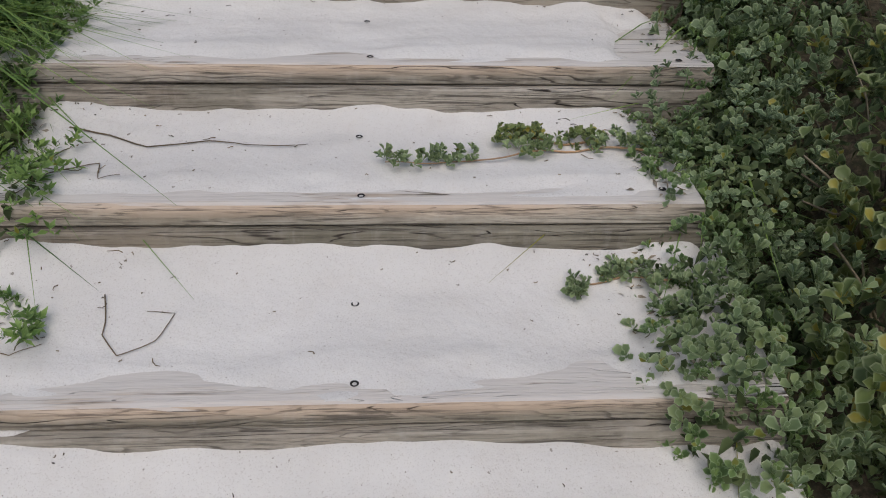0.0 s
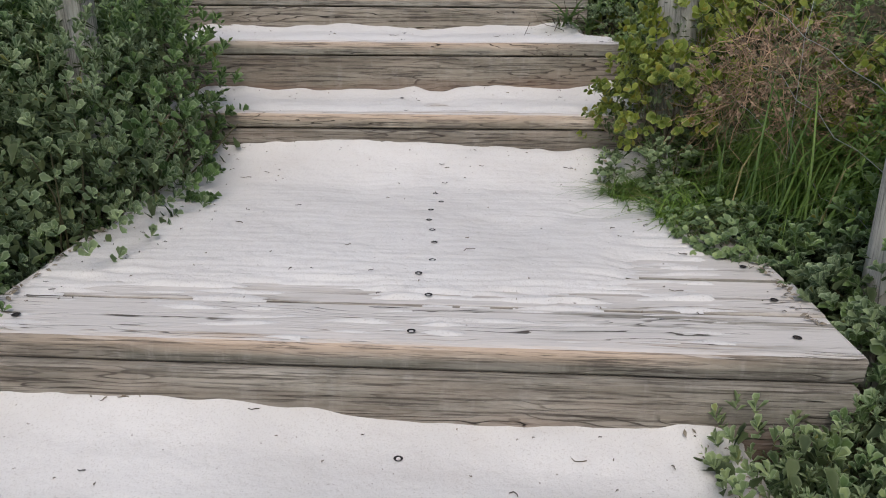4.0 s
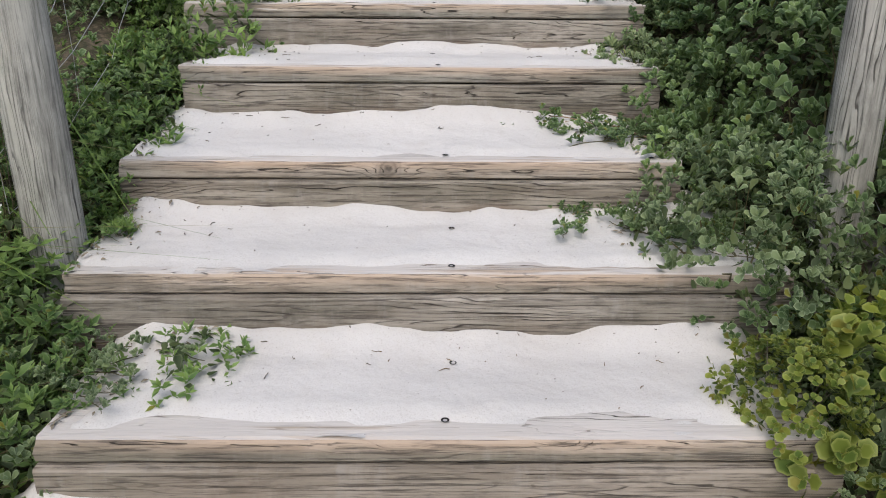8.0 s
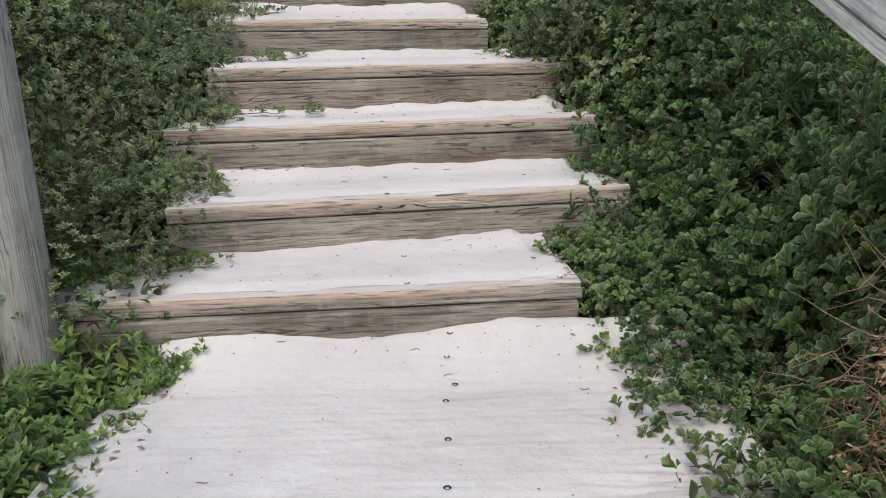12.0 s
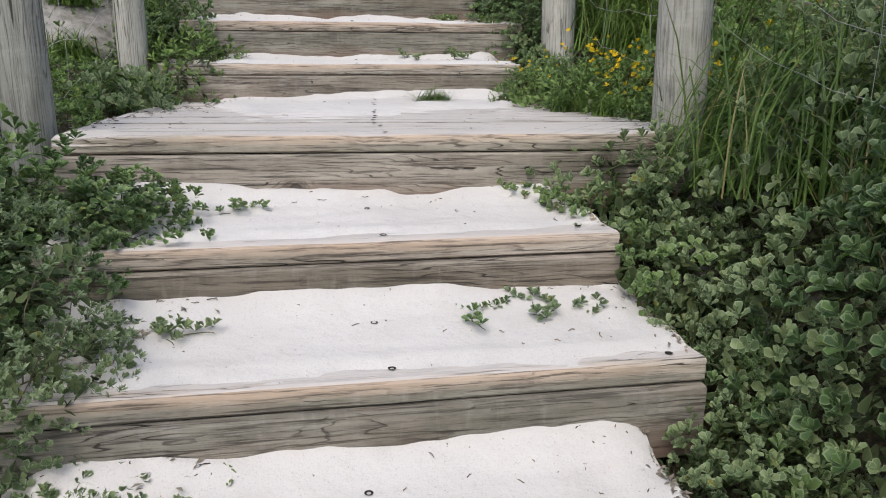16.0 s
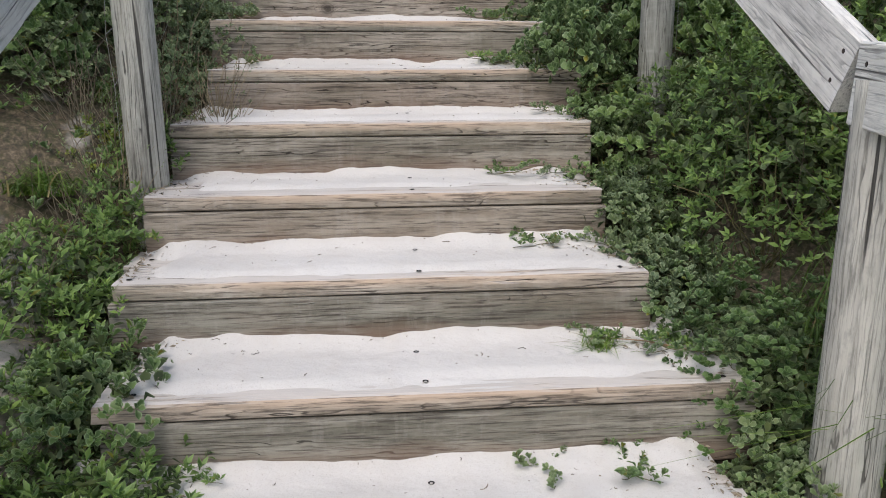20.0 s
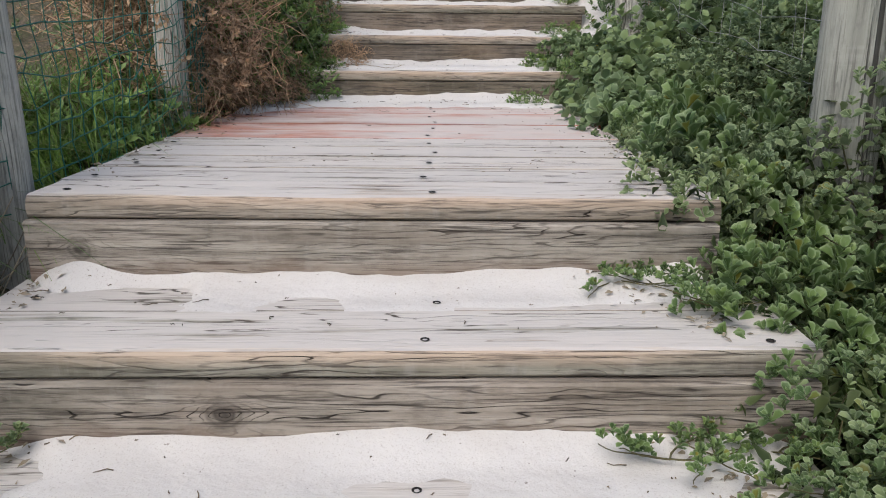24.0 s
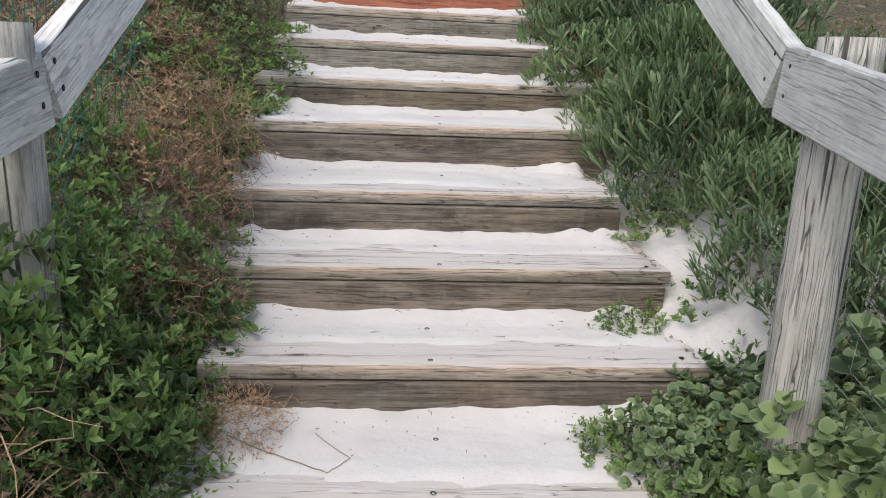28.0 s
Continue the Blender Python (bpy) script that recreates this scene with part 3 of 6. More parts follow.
def sand_height(i, u, v):
    """How high the sand lies over the boards of step i; below 0 they are bare."""
    run, left, right = run_of(i), STEPS[i][4], STEPS[i][5]
    wave = noise.noise((u * 2.1, i * 5.3, v * 1.4))
    ripple = noise.noise((u * 9.0, i * 3.7, v * 14.0)) + 0.5 * noise.noise((u * 21.0, i * 4.1, v * 23.0))
    grain = noise.noise((u * 42.0, i * 1.9, v * 55.0))
    comb = noise.noise((u * 5.0, i * 2.9, v * 95.0)) + 0.6 * noise.noise((u * 13.0, i * 8.9, v * 160.0))
    bare = BARE.get(i, 0.018 + 0.016 * ((i * 7) % 5) / 4)
    bare = bare * (1 + 0.55 * wave) + 0.018 * ripple if i != 34 else bare + 0.10 * wave + 0.05 * ripple - 0.35 * smooth((-0.45 - u) / 0.3)
    if i == 25:
        bare = 0.74 + 0.10 * wave - 0.36 * smooth((u + 0.55) / 0.2) * (1 - smooth((u - 0.02) / 0.25))
    elif i == 17:
        bare += 0.22 * smooth((u - 0.05) / 0.4)
    elif i == 8:
        bare += 0.24 * smooth((u - 0.25) / 0.3)
    cover = smooth((v - bare) / (0.26 if i in (8, 17, 25) else 0.07))
    h = -0.005 + 0.0175 * cover - THIN.get(i, 0.0) + 0.0034 * wave + 0.0022 * ripple + 0.0008 * grain + (0.0015 + (0.012 if i in (8, 17, 25) else 0.0065 if i != 34 else 0.001) * (1 - cover) * (smooth((v - bare + 0.22) / 0.2) if i in (17, 25) else 1.0)) * comb
    h += (0.026 + 0.016 * wave + 0.008 * ripple) * smooth((v - run + 0.11) / 0.12)
    if i not in (34, 43):
        h += (LIFT.get(i, 0.0) * (1 + 0.5 * wave) + SKEW.get(i, 0.0) * smooth((0.1 - u) / 0.7)) * smooth((v - run + 0.24) / 0.24)
        h += (0.036 if i > 34 else 0.014) * smooth((abs(u - (left + right) / 2) - 0.42) / 0.3) * smooth((v - run + 0.16) / 0.16) * (0.8 + ripple)
    lb, rb = ENDS.get(i, (0.0, 0.0))
    if rb:
        h -= 0.02 * smooth((u - right + rb + 0.05 + 0.06 * ripple) / 0.06) * (1 - smooth((v - run + 0.05) / 0.06))
    if lb:
        h -= 0.02 * smooth((left + lb + 0.05 - u + 0.06 * ripple) / 0.06) * (1 - smooth((v - run + 0.05) / 0.06))
    rim = min(u - left, right - u)
    h -= 0.035 * (1 - smooth((rim + 0.02 * ripple) / 0.10)) * smooth((v - run + 0.2) / 0.15)
    # feet have trodden shallow hollows
    h -= 0.006 * max(0.0, noise.noise((u * 5.0 + 9, i * 2.2, v * 5.0)) - 0.15) * 4
    return h


# ---- the steps ----
LANDINGS = {8, 17, 25, 34, 43}
rng = random.Random(4)
for i, (x, y, z, a, left, right) in STEPS.items():
    run, long, middle = run_of(i), right - left, (left + right) / 2
    name = "timber_landing" if i in LANDINGS else "timber_step"
    words = "weathered grey timber landing of planks dusted with sand" if i in LANDINGS else "weathered grey timber step, tread worn pale and sandy"
    if i in (34, 43):
        words = "timber landing of bleached grey and red-stained decking planks"
    step = thing(name, pose(x, y, z, 0, 0, math.degrees(a)), words, "landing" if i in LANDINGS else "step", "steps of the dune stairway")
    rise = z - STEPS[i - 1][2] if i - 1 in STEPS else 0.17
    # tread boards, from the front edge back
    depth = run + 0.018
    count = 2 if depth < 0.6 else round(depth / 0.163)
    edges = [depth * b / count for b in range(count + 1)]
    if i == 34:
        edges = [0.808 * b / 5 for b in range(6)] + [0.808 + (depth - 0.808) * b / 7 for b in range(1, 8)]
    for b, (near, far) in enumerate(zip(edges, edges[1:])):
        wide, red = far - near, (i == 34 and b > 4) or i == 43
        gap = 0.012 if red else 0.010 if i in LANDINGS else 0.006
        me = plank("tread_board", long + rng.uniform(-0.02, 0.02), wide - gap, 0.045, WOOD_RED if red else (WOOD_TREAD if b else WOOD_NOSE), i * 9 + b,
                   nose=0.014 if b == 0 else 0.005, wear=0.004 if b == 0 else 0.0015, cup=0.0 if red else 0.001)
        board = part("tread_board", me, step, pose(middle + rng.uniform(-0.008, 0.008), near, rng.uniform(-0.002, 0.001) if b else 0.0), "red-stained decking plank" if red else "")
        for q in range(1 if count == 2 or rng.random() < 0.7 else 2):
            where = rng.uniform(0.03, 0.06) if q == 0 else wide - rng.uniform(0.03, 0.05)
            off = rng.uniform(-0.014, 0.014)
            part("screw", SCREW_SANDY, board, board.matrix_basis.inverted() @ pose(off, near + where, max(0.0012, sand_height(i, off, near + where) + 0.0008 if i != 34 else 0.0)))
        for u in ((left + 0.06, right - 0.06) if i >= 25 or count > 2 else (right - 0.06,)):
            part("screw", SCREW, board, board.matrix_basis.inverted() @ pose(u + rng.uniform(-0.02, 0.02), near + rng.uniform(0.03, 0.07), 0.0012))
    # riser
    tall = rise + 0.02 - 0.048
    dark = i in (35, 36, 37, 38, 39, 40)
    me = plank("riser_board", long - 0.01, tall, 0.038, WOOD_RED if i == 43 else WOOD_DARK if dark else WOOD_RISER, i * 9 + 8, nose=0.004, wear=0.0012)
    riser = part("riser_board", me, step, Matrix.Translation((middle, 0.020, -0.048)) @ Matrix.Rotation(radians(-90), 4, "X"))
    seen = max(0.03, tall - 0.046 - LIFT.get(i - 1, 0.0))
    paired = i in (8, 13, 34)
    for q in range(2 if paired else 1):
        part("screw", SCREW, riser, riser.matrix_basis.inverted() @ pose(rng.uniform(-0.012, 0.012), 0.0192, -0.048 - seen * ((0.30, 0.72)[q] if paired else 0.5)) @ FACING)
    if i >= 26:
        part("screw", SCREW, riser, riser.matrix_basis.inverted() @ pose(left + 0.075, 0.0192, -0.080) @ FACING)
        part("screw", SCREW, riser, riser.matrix_basis.inverted() @ pose(right - 0.07, 0.0192, -0.080) @ FACING)
    # bearers under the two ends
    for u in (left + 0.07, right - 0.07, 0.0):
        me = plank("bearer", max(0.2, run - 0.02), 0.045, 0.14, WOOD_RISER, i + u, nose=0.004, wear=0.0)
        part("bearer", me, step, pose(u + 0.022, 0.075 + run / 2, -0.047, 0, 0, 90))


for i, (x, y, z, a, left, right) in STEPS.items():
    run = min(run_of(i), 2.2)
    v0 = 0.6 if i == 43 else (1.3 if i == 34 else 0.012)
    nu, nv = int((right - left) / 0.014), int((run + 0.015 - v0) / (0.0065 if i in (8, 17, 25) else 0.013))
    grid = [[sand_height(i, left + 0.012 + (right - left - 0.024) * b / nu, v0 + (run + 0.015 - v0) * c / nv) for b in range(nu + 1)] for c in range(nv + 1)]
    used, verts, faces = {}, [], []
    for c in range(nv):
        for b in range(nu):
            cell = ((c, b), (c, b + 1), (c + 1, b + 1), (c + 1, b))
            if max(grid[p][q] for p, q in cell) < -0.0015:
                continue
            for p, q in cell:
                if (p, q) not in used:
                    used[p, q] = len(verts)
                    verts.append((left + 0.012 + (right - left - 0.024) * q / nu, v0 + (run + 0.015 - v0) * p / nv, max(grid[p][q], -0.006)))
            faces.append([used[k] for k in cell])
    if faces:
        ob = new("sand_drift", mesh("sand_drift", verts, faces, SAND))
        ob.matrix_basis = pose(x, y, z, 0, 0, math.degrees(a))
        tagged(ob, "pale wind-blown sand lying over the timber tread", "sand", "", "stuff")


# ---- the dune ----
LINE = []
for i, (x, y, z, a, left, right) in STEPS.items():
    run = min(run_of(i), 2.4)
    for q in range(8):
        p = step_at(i, 0.0, run * q / 8)
        LINE.append((p.x, p.y, z - 0.245 + 0.165 * q / 8, a))
LINE = np.array(LINE)


def along(x, y):
    """The height of the stairs' bed nearest to a place, and how far the place lies to the right of it."""
    k = int(np.argmin((LINE[:, 0] - x) ** 2 + (LINE[:, 1] - y) ** 2))
    lx, ly, lz, a = LINE[k]
    u = (x - lx) * math.cos(a) + (y - ly) * math.sin(a)
    return lz, u, k


def ground_height(x, y):
    z, u, _ = along(x, y)
    side = abs(u)
    bank = 0.16 * smooth((side - 0.78) / 0.35) + (0.16 if u > 0 else 0.05) * max(0.0, min(side, 6.0) - 1.1)
    # a sandy shoulder beside the upper landings
    bank += 0.13 * smooth((-u - 0.85) / 0.9) * smooth((y - 10.6) / 0.5) * (1 - smooth((y - 12.4) / 0.6))
    # sand banked against the ends of the top flight
    bank += 0.13 * smooth((side - 0.60) / 0.16) * (1 - smooth((side - 0.95) / 0.3)) * smooth((y - 15.5) / 0.3)
    lump = 0.10 * noise.noise((x * 0.9, y * 0.9, 2.0)) + 0.03 * noise.noise((x * 4.0, y * 4.0, 7.0))
    return z + bank + lump * smooth((side - 0.8) / 0.4)


def spaced(lo, hi, fine, centre, reach):
    near = list(np.arange(centre - reach, centre + reach + fine / 2, fine))
    far, s = [], fine
    p = near[-1]
    while p < hi:
        s *= 1.35
        p += s
        far.append(p)
    back, s, p = [], fine, near[0]
    while p > lo:
        s *= 1.35
        p -= s
        back.append(p)
    return back[::-1] + near + far


xs, ys = spaced(-900, 900, 0.09, 0.2, 2.6), spaced(-900, 900, 0.11, 9.0, 11.4)
verts = [(x, y, ground_height(x, y)) for y in ys for x in xs]
w = len(xs)
faces = [(r * w + c, r * w + c + 1, (r + 1) * w + c + 1, (r + 1) * w + c) for r in range(len(ys) - 1) for c in range(w - 1)]
ground = new("ground", mesh("ground", verts, faces, GROUND))
tagged(ground, "sandy dune ground littered with dry plant bits", "ground", "", "structure")


# ---- posts and handrails ----
def post(x, y, base, top, thick, lean_x=0.0, lean_y=0.0, seed=0):
    """A round grey post, its grain upright; the mesh lies along x and is stood up."""
    low = min(base - 0.25, ground_height(x, y) - 0.15)
    tall, n, rings = top - low, 20, 26
    verts, faces = [], []
    for k in range(rings + 1):
        s = tall * k / rings
        for j in range(n):
            ang = 2 * math.pi * j / n
            r = thick / 2 * (1.03 - 0.06 * k / rings + 0.02 * math.sin(2 * ang + seed) + 0.02 * noise.noise((s * 3, math.cos(ang) * 2 + seed, math.sin(ang) * 2)))
            crack = noise.noise((s * 0.8, ang * 2.0, seed * 2.3))
            r -= 0.006 * max(0.0, 0.16 - abs(crack)) * (j % 5 == seed % 5) * 6
            verts.append((s, r * math.cos(ang), r * math.sin(ang)))
    for k in range(rings):
        faces += [(k * n + j, k * n + (j + 1) % n, (k + 1) * n + (j + 1) % n, (k + 1) * n + j) for j in range(n)]
    faces.append(tuple(range(rings * n, rings * n + n)))
    me = mesh("fence_post", verts, faces, WOOD_POST)
    up = Vector((lean_x, lean_y, 1.0)).normalized()
    side = Vector((0, 1, 0)).cross(up).normalized()
    m = Matrix((up, side, up.cross(side))).transposed().to_4x4()
    ob = new("fence_post", me)
    m.translation = Vector((x, y, base)) + up * (low - base)
    ob.matrix_basis = m
    return tagged(ob, "weathered grey round timber post cracked along its grain", "post", "posts along the stairway")


RIGHT_POSTS = ((0.66, 1.20, 0.62, 1.75, 0.135), (1.03, 2.46, 1.32, 2.30, 0.118), (1.07, 3.46, 1.67, 2.5, 0.115), (1.37, 4.94, 2.24, 3.15, 0.11), (1.54, 8.69, 4.05, 4.62, 0.116), (1.44, 9.90, 4.33, 5.25, 0.14))
RIGHT_POSTS_UP = ((1.42, 11.34, 4.50, 5.27, 0.145), (1.28, 12.74, 5.26, 6.1, 0.118), (1.07, 13.96, 5.88, 6.8, 0.14), (0.82, 15.90, 6.15, 6.95, 0.132))
LEFT_POSTS = ((-0.60, 3.55, 1.80, 2.45, 0.10), (-0.37, 5.14, 2.21, 3.1, 0.12), (-0.19, 6.31, 2.86, 3.75, 0.138), (-0.20, 7.37, 3.08, 3.95, 0.13), (-0.40, 8.95, 3.82, 4.5, 0.09), (-0.26, 9.90, 4.20, 5.1, 0.13), (-0.36, 11.05, 4.40, 5.28, 0.118))
LEFT_POSTS_UP = ((-0.42, 12.14, 4.88, 5.8, 0.12), (-0.66, 13.43, 5.50, 6.4, 0.105), (-0.65, 13.63, 5.57, 6.4, 0.098), (-0.77, 14.62, 5.70, 6.75, 0.10), (-0.90, 15.66, 6.30, 6.90, 0.11))
for k, (x, y, base, top, thick) in enumerate(RIGHT_POSTS + RIGHT_POSTS_UP + LEFT_POSTS + LEFT_POSTS_UP):
    post(x, y, base, top, thick, 0.0 if x < 0.3 else -0.02, 0.01, k + 1)


def rail(ends, groups="handrails of the stairway"):
    """Handrail boards on edge, one for each stretch between the given corners (their top edges)."""
    for (p, q) in zip(ends, ends[1:]):
        p, q = Vector(p), Vector(q)
        way = (q - p).normalized()
        flat = Vector((way.y, -way.x, 0)).normalized()
        up = flat.cross(way)
        long = (q - p).length
        holder = new("handrail")
        m = Matrix((way, up.cross(way), up)).transposed().to_4x4()
        m.translation = (p + q) / 2
        holder.matrix_basis = m
        tagged(holder, "silvery grey handrail board with split grain and screws", "handrail", groups)
        board = part("rail_board", plank("rail_board", long, 0.045, 0.16, WOOD_RAIL, p.y, nose=0.01, wear=0.003), holder, pose(0, -0.022, 0))
        for s in (-1, 1):
            for h in (-0.04, -0.105):
                for f in (-1, 1):
                    part("screw", SCREW, board, board.matrix_basis.inverted() @ pose(s * (long / 2 - 0.035), f * 0.0232, h, 90 * f, 0, 0))


rail(((1.56, 6.60, 3.62), (1.52, 8.62, 4.60), (1.43, 9.86, 5.24), (1.36, 11.37, 5.34), (1.02, 13.85, 6.70)))
rail(((1.02, 13.90, 6.70), (0.807, 15.32, 6.84), (0.726, 15.99, 6.93), (0.34, 18.2, 8.07)))
rail(((-0.48, 11.40, 5.40), (-0.80, 13.66, 6.56), (-0.827, 15.35, 6.785), (-0.870, 15.70, 6.845), (-1.22, 18.1, 8.0)))


# ---- plants ----
pick = np.random.RandomState(11)


def cloud(name, template, places, mat):
    """One mesh of many alike leaves: template is (verts, triangles, margin), places are 3 x 4 matrices, one a leaf."""
    v, f, rim = template
    n, k = len(places), len(v)
    pts = (np.einsum("nij,kj->nki", places[:, :, :3], v) + places[:, None, :, 3]).reshape(-1, 3)
    tri = (f[None] + (np.arange(n) * k)[:, None, None]).reshape(-1, 3)
    me = bpy.data.meshes.new(name)
    me.vertices.add(len(pts))
    me.vertices.foreach_set("co", pts.astype(np.float32).ravel())
    me.loops.add(tri.size)
    me.loops.foreach_set("vertex_index", tri.astype(np.int32).ravel())
    me.polygons.add(len(tri))
    me.polygons.foreach_set("loop_start", np.arange(0, tri.size, 3, dtype=np.int32))
    me.polygons.foreach_set("use_smooth", np.ones(len(tri), dtype=bool))
    me.update(calc_edges=True)
    me.attributes.new("margin", "FLOAT", "POINT").data.foreach_set("value", np.tile(rim, n).astype(np.float32))
    me.materials.append(mat)
    return me


def leaf(length, width, fold=0.25, droop=0.15, wide_at=0.6, blunt=0.7, cheap=False):
    """A leaf along y from its stalk: spooned, folded along its midrib, drooping to the tip."""
    if cheap is not False:
        half = ((0.34, 0.24), (0.92, wide_at * 0.84), (0.90, 0.84)) if cheap is None else ((0.48, 0.30), (1.0, 0.68), (0.70, 0.94))
        if blunt < 0.7:
            half = ((1.0, wide_at),)
        ring = [(0, 0)] + list(half) + ([(0, 1.0)] if cheap is None or blunt < 0.7 else []) + [(-w, s) for w, s in half[::-1]]
        v = [(w * width / 2, s * length, fold * width * 0.5 * abs(w) ** 1.5 - droop * length * s * s) for w, s in ring]
        k = len(ring)
        v.append((0, wide_at * 0.95 * length, -droop * length * wide_at ** 2))
        return np.array(v), np.array([(k, q, (q + 1) % k) for q in range(k)]), np.array([0.3] + [0.75] * (k - 1) + [0.0])
    rows = ((0.0, 0.12), (wide_at * 0.55, 0.75), (wide_at, 1.0), (wide_at + (1 - wide_at) * 0.65, blunt))
    v, rim = [], []
    for s, w in rows:
        z = -droop * length * s * s
        v += [(-w * width / 2, s * length, z + fold * width * w * 0.5), (0, s * length * 1.01, z), (w * width / 2, s * length, z + fold * width * w * 0.5)]
        rim += [0.75, 0.0, 0.75]
    v.append((0, length, -droop * length))
    rim.append(0.8)
    f = []
    for r in range(3):
        for c in range(2):
            q = r * 3 + c
            f += [(q, q + 1, q + 4), (q, q + 4, q + 3)]
    f += [(9, 10, 12), (10, 11, 12)]
    return np.array(v), np.array(f), np.array(rim)


def frames_along(ways, rolls=None):
    """Turn matrices whose y axis points along the given ways."""
    y = ways / np.linalg.norm(ways, axis=1, keepdims=True)
    ref = np.where(np.abs(y[:, 2:3]) > 0.95, np.array([[1.0, 0, 0]]), np.array([[0, 0, 1.0]]))
    x = np.cross(y, ref)
    x /= np.linalg.norm(x, axis=1, keepdims=True)
    z = np.cross(x, y)
    if rolls is not None:
        c, s = np.cos(rolls)[:, None], np.sin(rolls)[:, None]
        x, z = c * x + s * z, c * z - s * x
    return np.stack([x, y, z], -1)


def placed(turns, at, scale):
    return np.concatenate([turns * scale[:, None, None], at[:, :, None]], 2)


def dome(n, radius, height, rough=0.25, low=0.0):
    """Places and outward ways on an uneven mound."""
    a = pick.uniform(0, 2 * math.pi, n)
    h = pick.uniform(low, 1, n)
    r = np.sqrt(np.maximum(0, 1 - h * h))
    out = np.stack([r * np.cos(a), r * np.sin(a), h], 1)
    ph = pick.uniform(0, 6.28, 3)
    lump = 1 + rough * (0.5 * np.sin(3 * a + ph[0]) * r + 0.4 * np.sin(5 * a + 4 * h + ph[1]) * r + 0.3 * np.sin(9 * h + 2 * a + ph[2])) + pick.normal(0, 0.07, n)
    return out * np.array([radius, radius, height]) * lump[:, None], out


def whorls(name, at, axis, template, mat, whorl=9, spread=0.024, size=(0.7, 1.15), tip=1.0):
    """Leafy shoot tips at the given places, each a whorl of leaves round its axis; tip: how small its youngest leaf is."""
    n = len(at)
    axis = axis / np.linalg.norm(axis, axis=1, keepdims=True)
    base = frames_along(axis)
    turns, places, sizes = [], [], []
    for k in range(whorl):
        tier = k / whorl
        ang = 2.4 * k + pick.uniform(0, 0.5, n)
        tilt = 0.22 + 0.80 * (1 - tier) + pick.normal(0, 0.16, n)
        way = (base[:, :, 0] * np.cos(ang)[:, None] + base[:, :, 2] * np.sin(ang)[:, None]) * np.sin(tilt)[:, None] + axis * np.cos(tilt)[:, None]
        side = np.cross(way, axis)
        side /= np.linalg.norm(side, axis=1, keepdims=True) + 1e-9
        norm = np.cross(side, way)
        turns.append(np.stack([side, way, norm], -1))
        places.append(at + axis * (0.02 * tier - 0.012) * spread / 0.03)
        sizes.append(pick.uniform(*size, n) * (1.1 - 0.5 * tip * tier))
    return cloud(name, template, placed(np.concatenate(turns), np.concatenate(places), np.concatenate(sizes)), mat)


def rosettes(name, n, radius, height, template, mat, whorl=9, spread=0.030, size=(0.7, 1.15), up=0.6):
    """A mound of leafy shoot tips."""
    at, out = dome(n, radius, height)
    inner = n // 6
    deep, way_in = dome(inner, radius * 0.74, height * 0.74)
    at, out, n = np.concatenate([at, deep]), np.concatenate([out, way_in]), n + inner
    return whorls(name, at, out + np.array([0, 0, up]) + pick.normal(0, 0.28, (n, 3)), template, mat, whorl, spread, size)


def tube(path, r0, r1):
    """Rings of three round a path."""
    path = np.array(path)
    d = np.gradient(path, axis=0)
    m = frames_along(d)
    verts, faces = [], []
    for k, p in enumerate(path):
        r = r0 + (r1 - r0) * k / (len(path) - 1)
        for j in range(3):
            a = 2.0944 * j
            verts.append(p + m[k, :, 0] * math.cos(a) * r + m[k, :, 2] * math.sin(a) * r)
    for k in range(len(path) - 1):
        for j in range(3):
            faces.append((k * 3 + j, k * 3 + (j + 1) % 3, k * 3 + 3 + (j + 1) % 3, k * 3 + 3 + j))
    return verts, faces


def tubes(name, paths, r0, r1, mat):
    verts, faces = [], []
    for p in paths:
        v, f = tube(p, r0, r1)
        faces += [tuple(q + len(verts) for q in g) for g in f]
        verts += v
    return mesh(name, verts, faces, mat)


def wander(start, way, length, n=5, jitter=0.25, sag=0.0):
    p, d = np.array(start, float), np.array(way, float)
    d /= np.linalg.norm(d)
    out = [p.copy()]
    for _ in range(n):
        d = d + pick.normal(0, jitter, 3) - np.array([0, 0, sag])
        d /= np.linalg.norm(d)
        p = p + d * length / n
        out.append(p.copy())
    return out


def stems(name, n, radius, height, mat, thick=0.0035, sag=0.0):
    at, out = dome(n, radius * 0.9, height * 0.9, low=0.1)
    paths = []
    for q in at:
        foot = np.array([q[0] * 0.2, q[1] * 0.2, -0.08])
        paths.append(wander(foot, q - foot, np.linalg.norm(q - foot), 4, 0.18, sag))
    return tubes(name, paths, thick, thick * 0.45, mat)


def tangle(name, n, radius, height, mat, length=0.28, thick=0.0022):
    """Dead twigs in a hanging tangle."""
    at, out = dome(n, radius, height, 0.35)
    return tubes(name, [wander(q * 0.85, o + pick.normal(0, 0.8, 3) - np.array([0, 0, 0.3]), length * pick.uniform(0.5, 1.2), 5, 0.5, 0.14) for q, o in zip(at, out)], thick, thick * 0.4, mat)


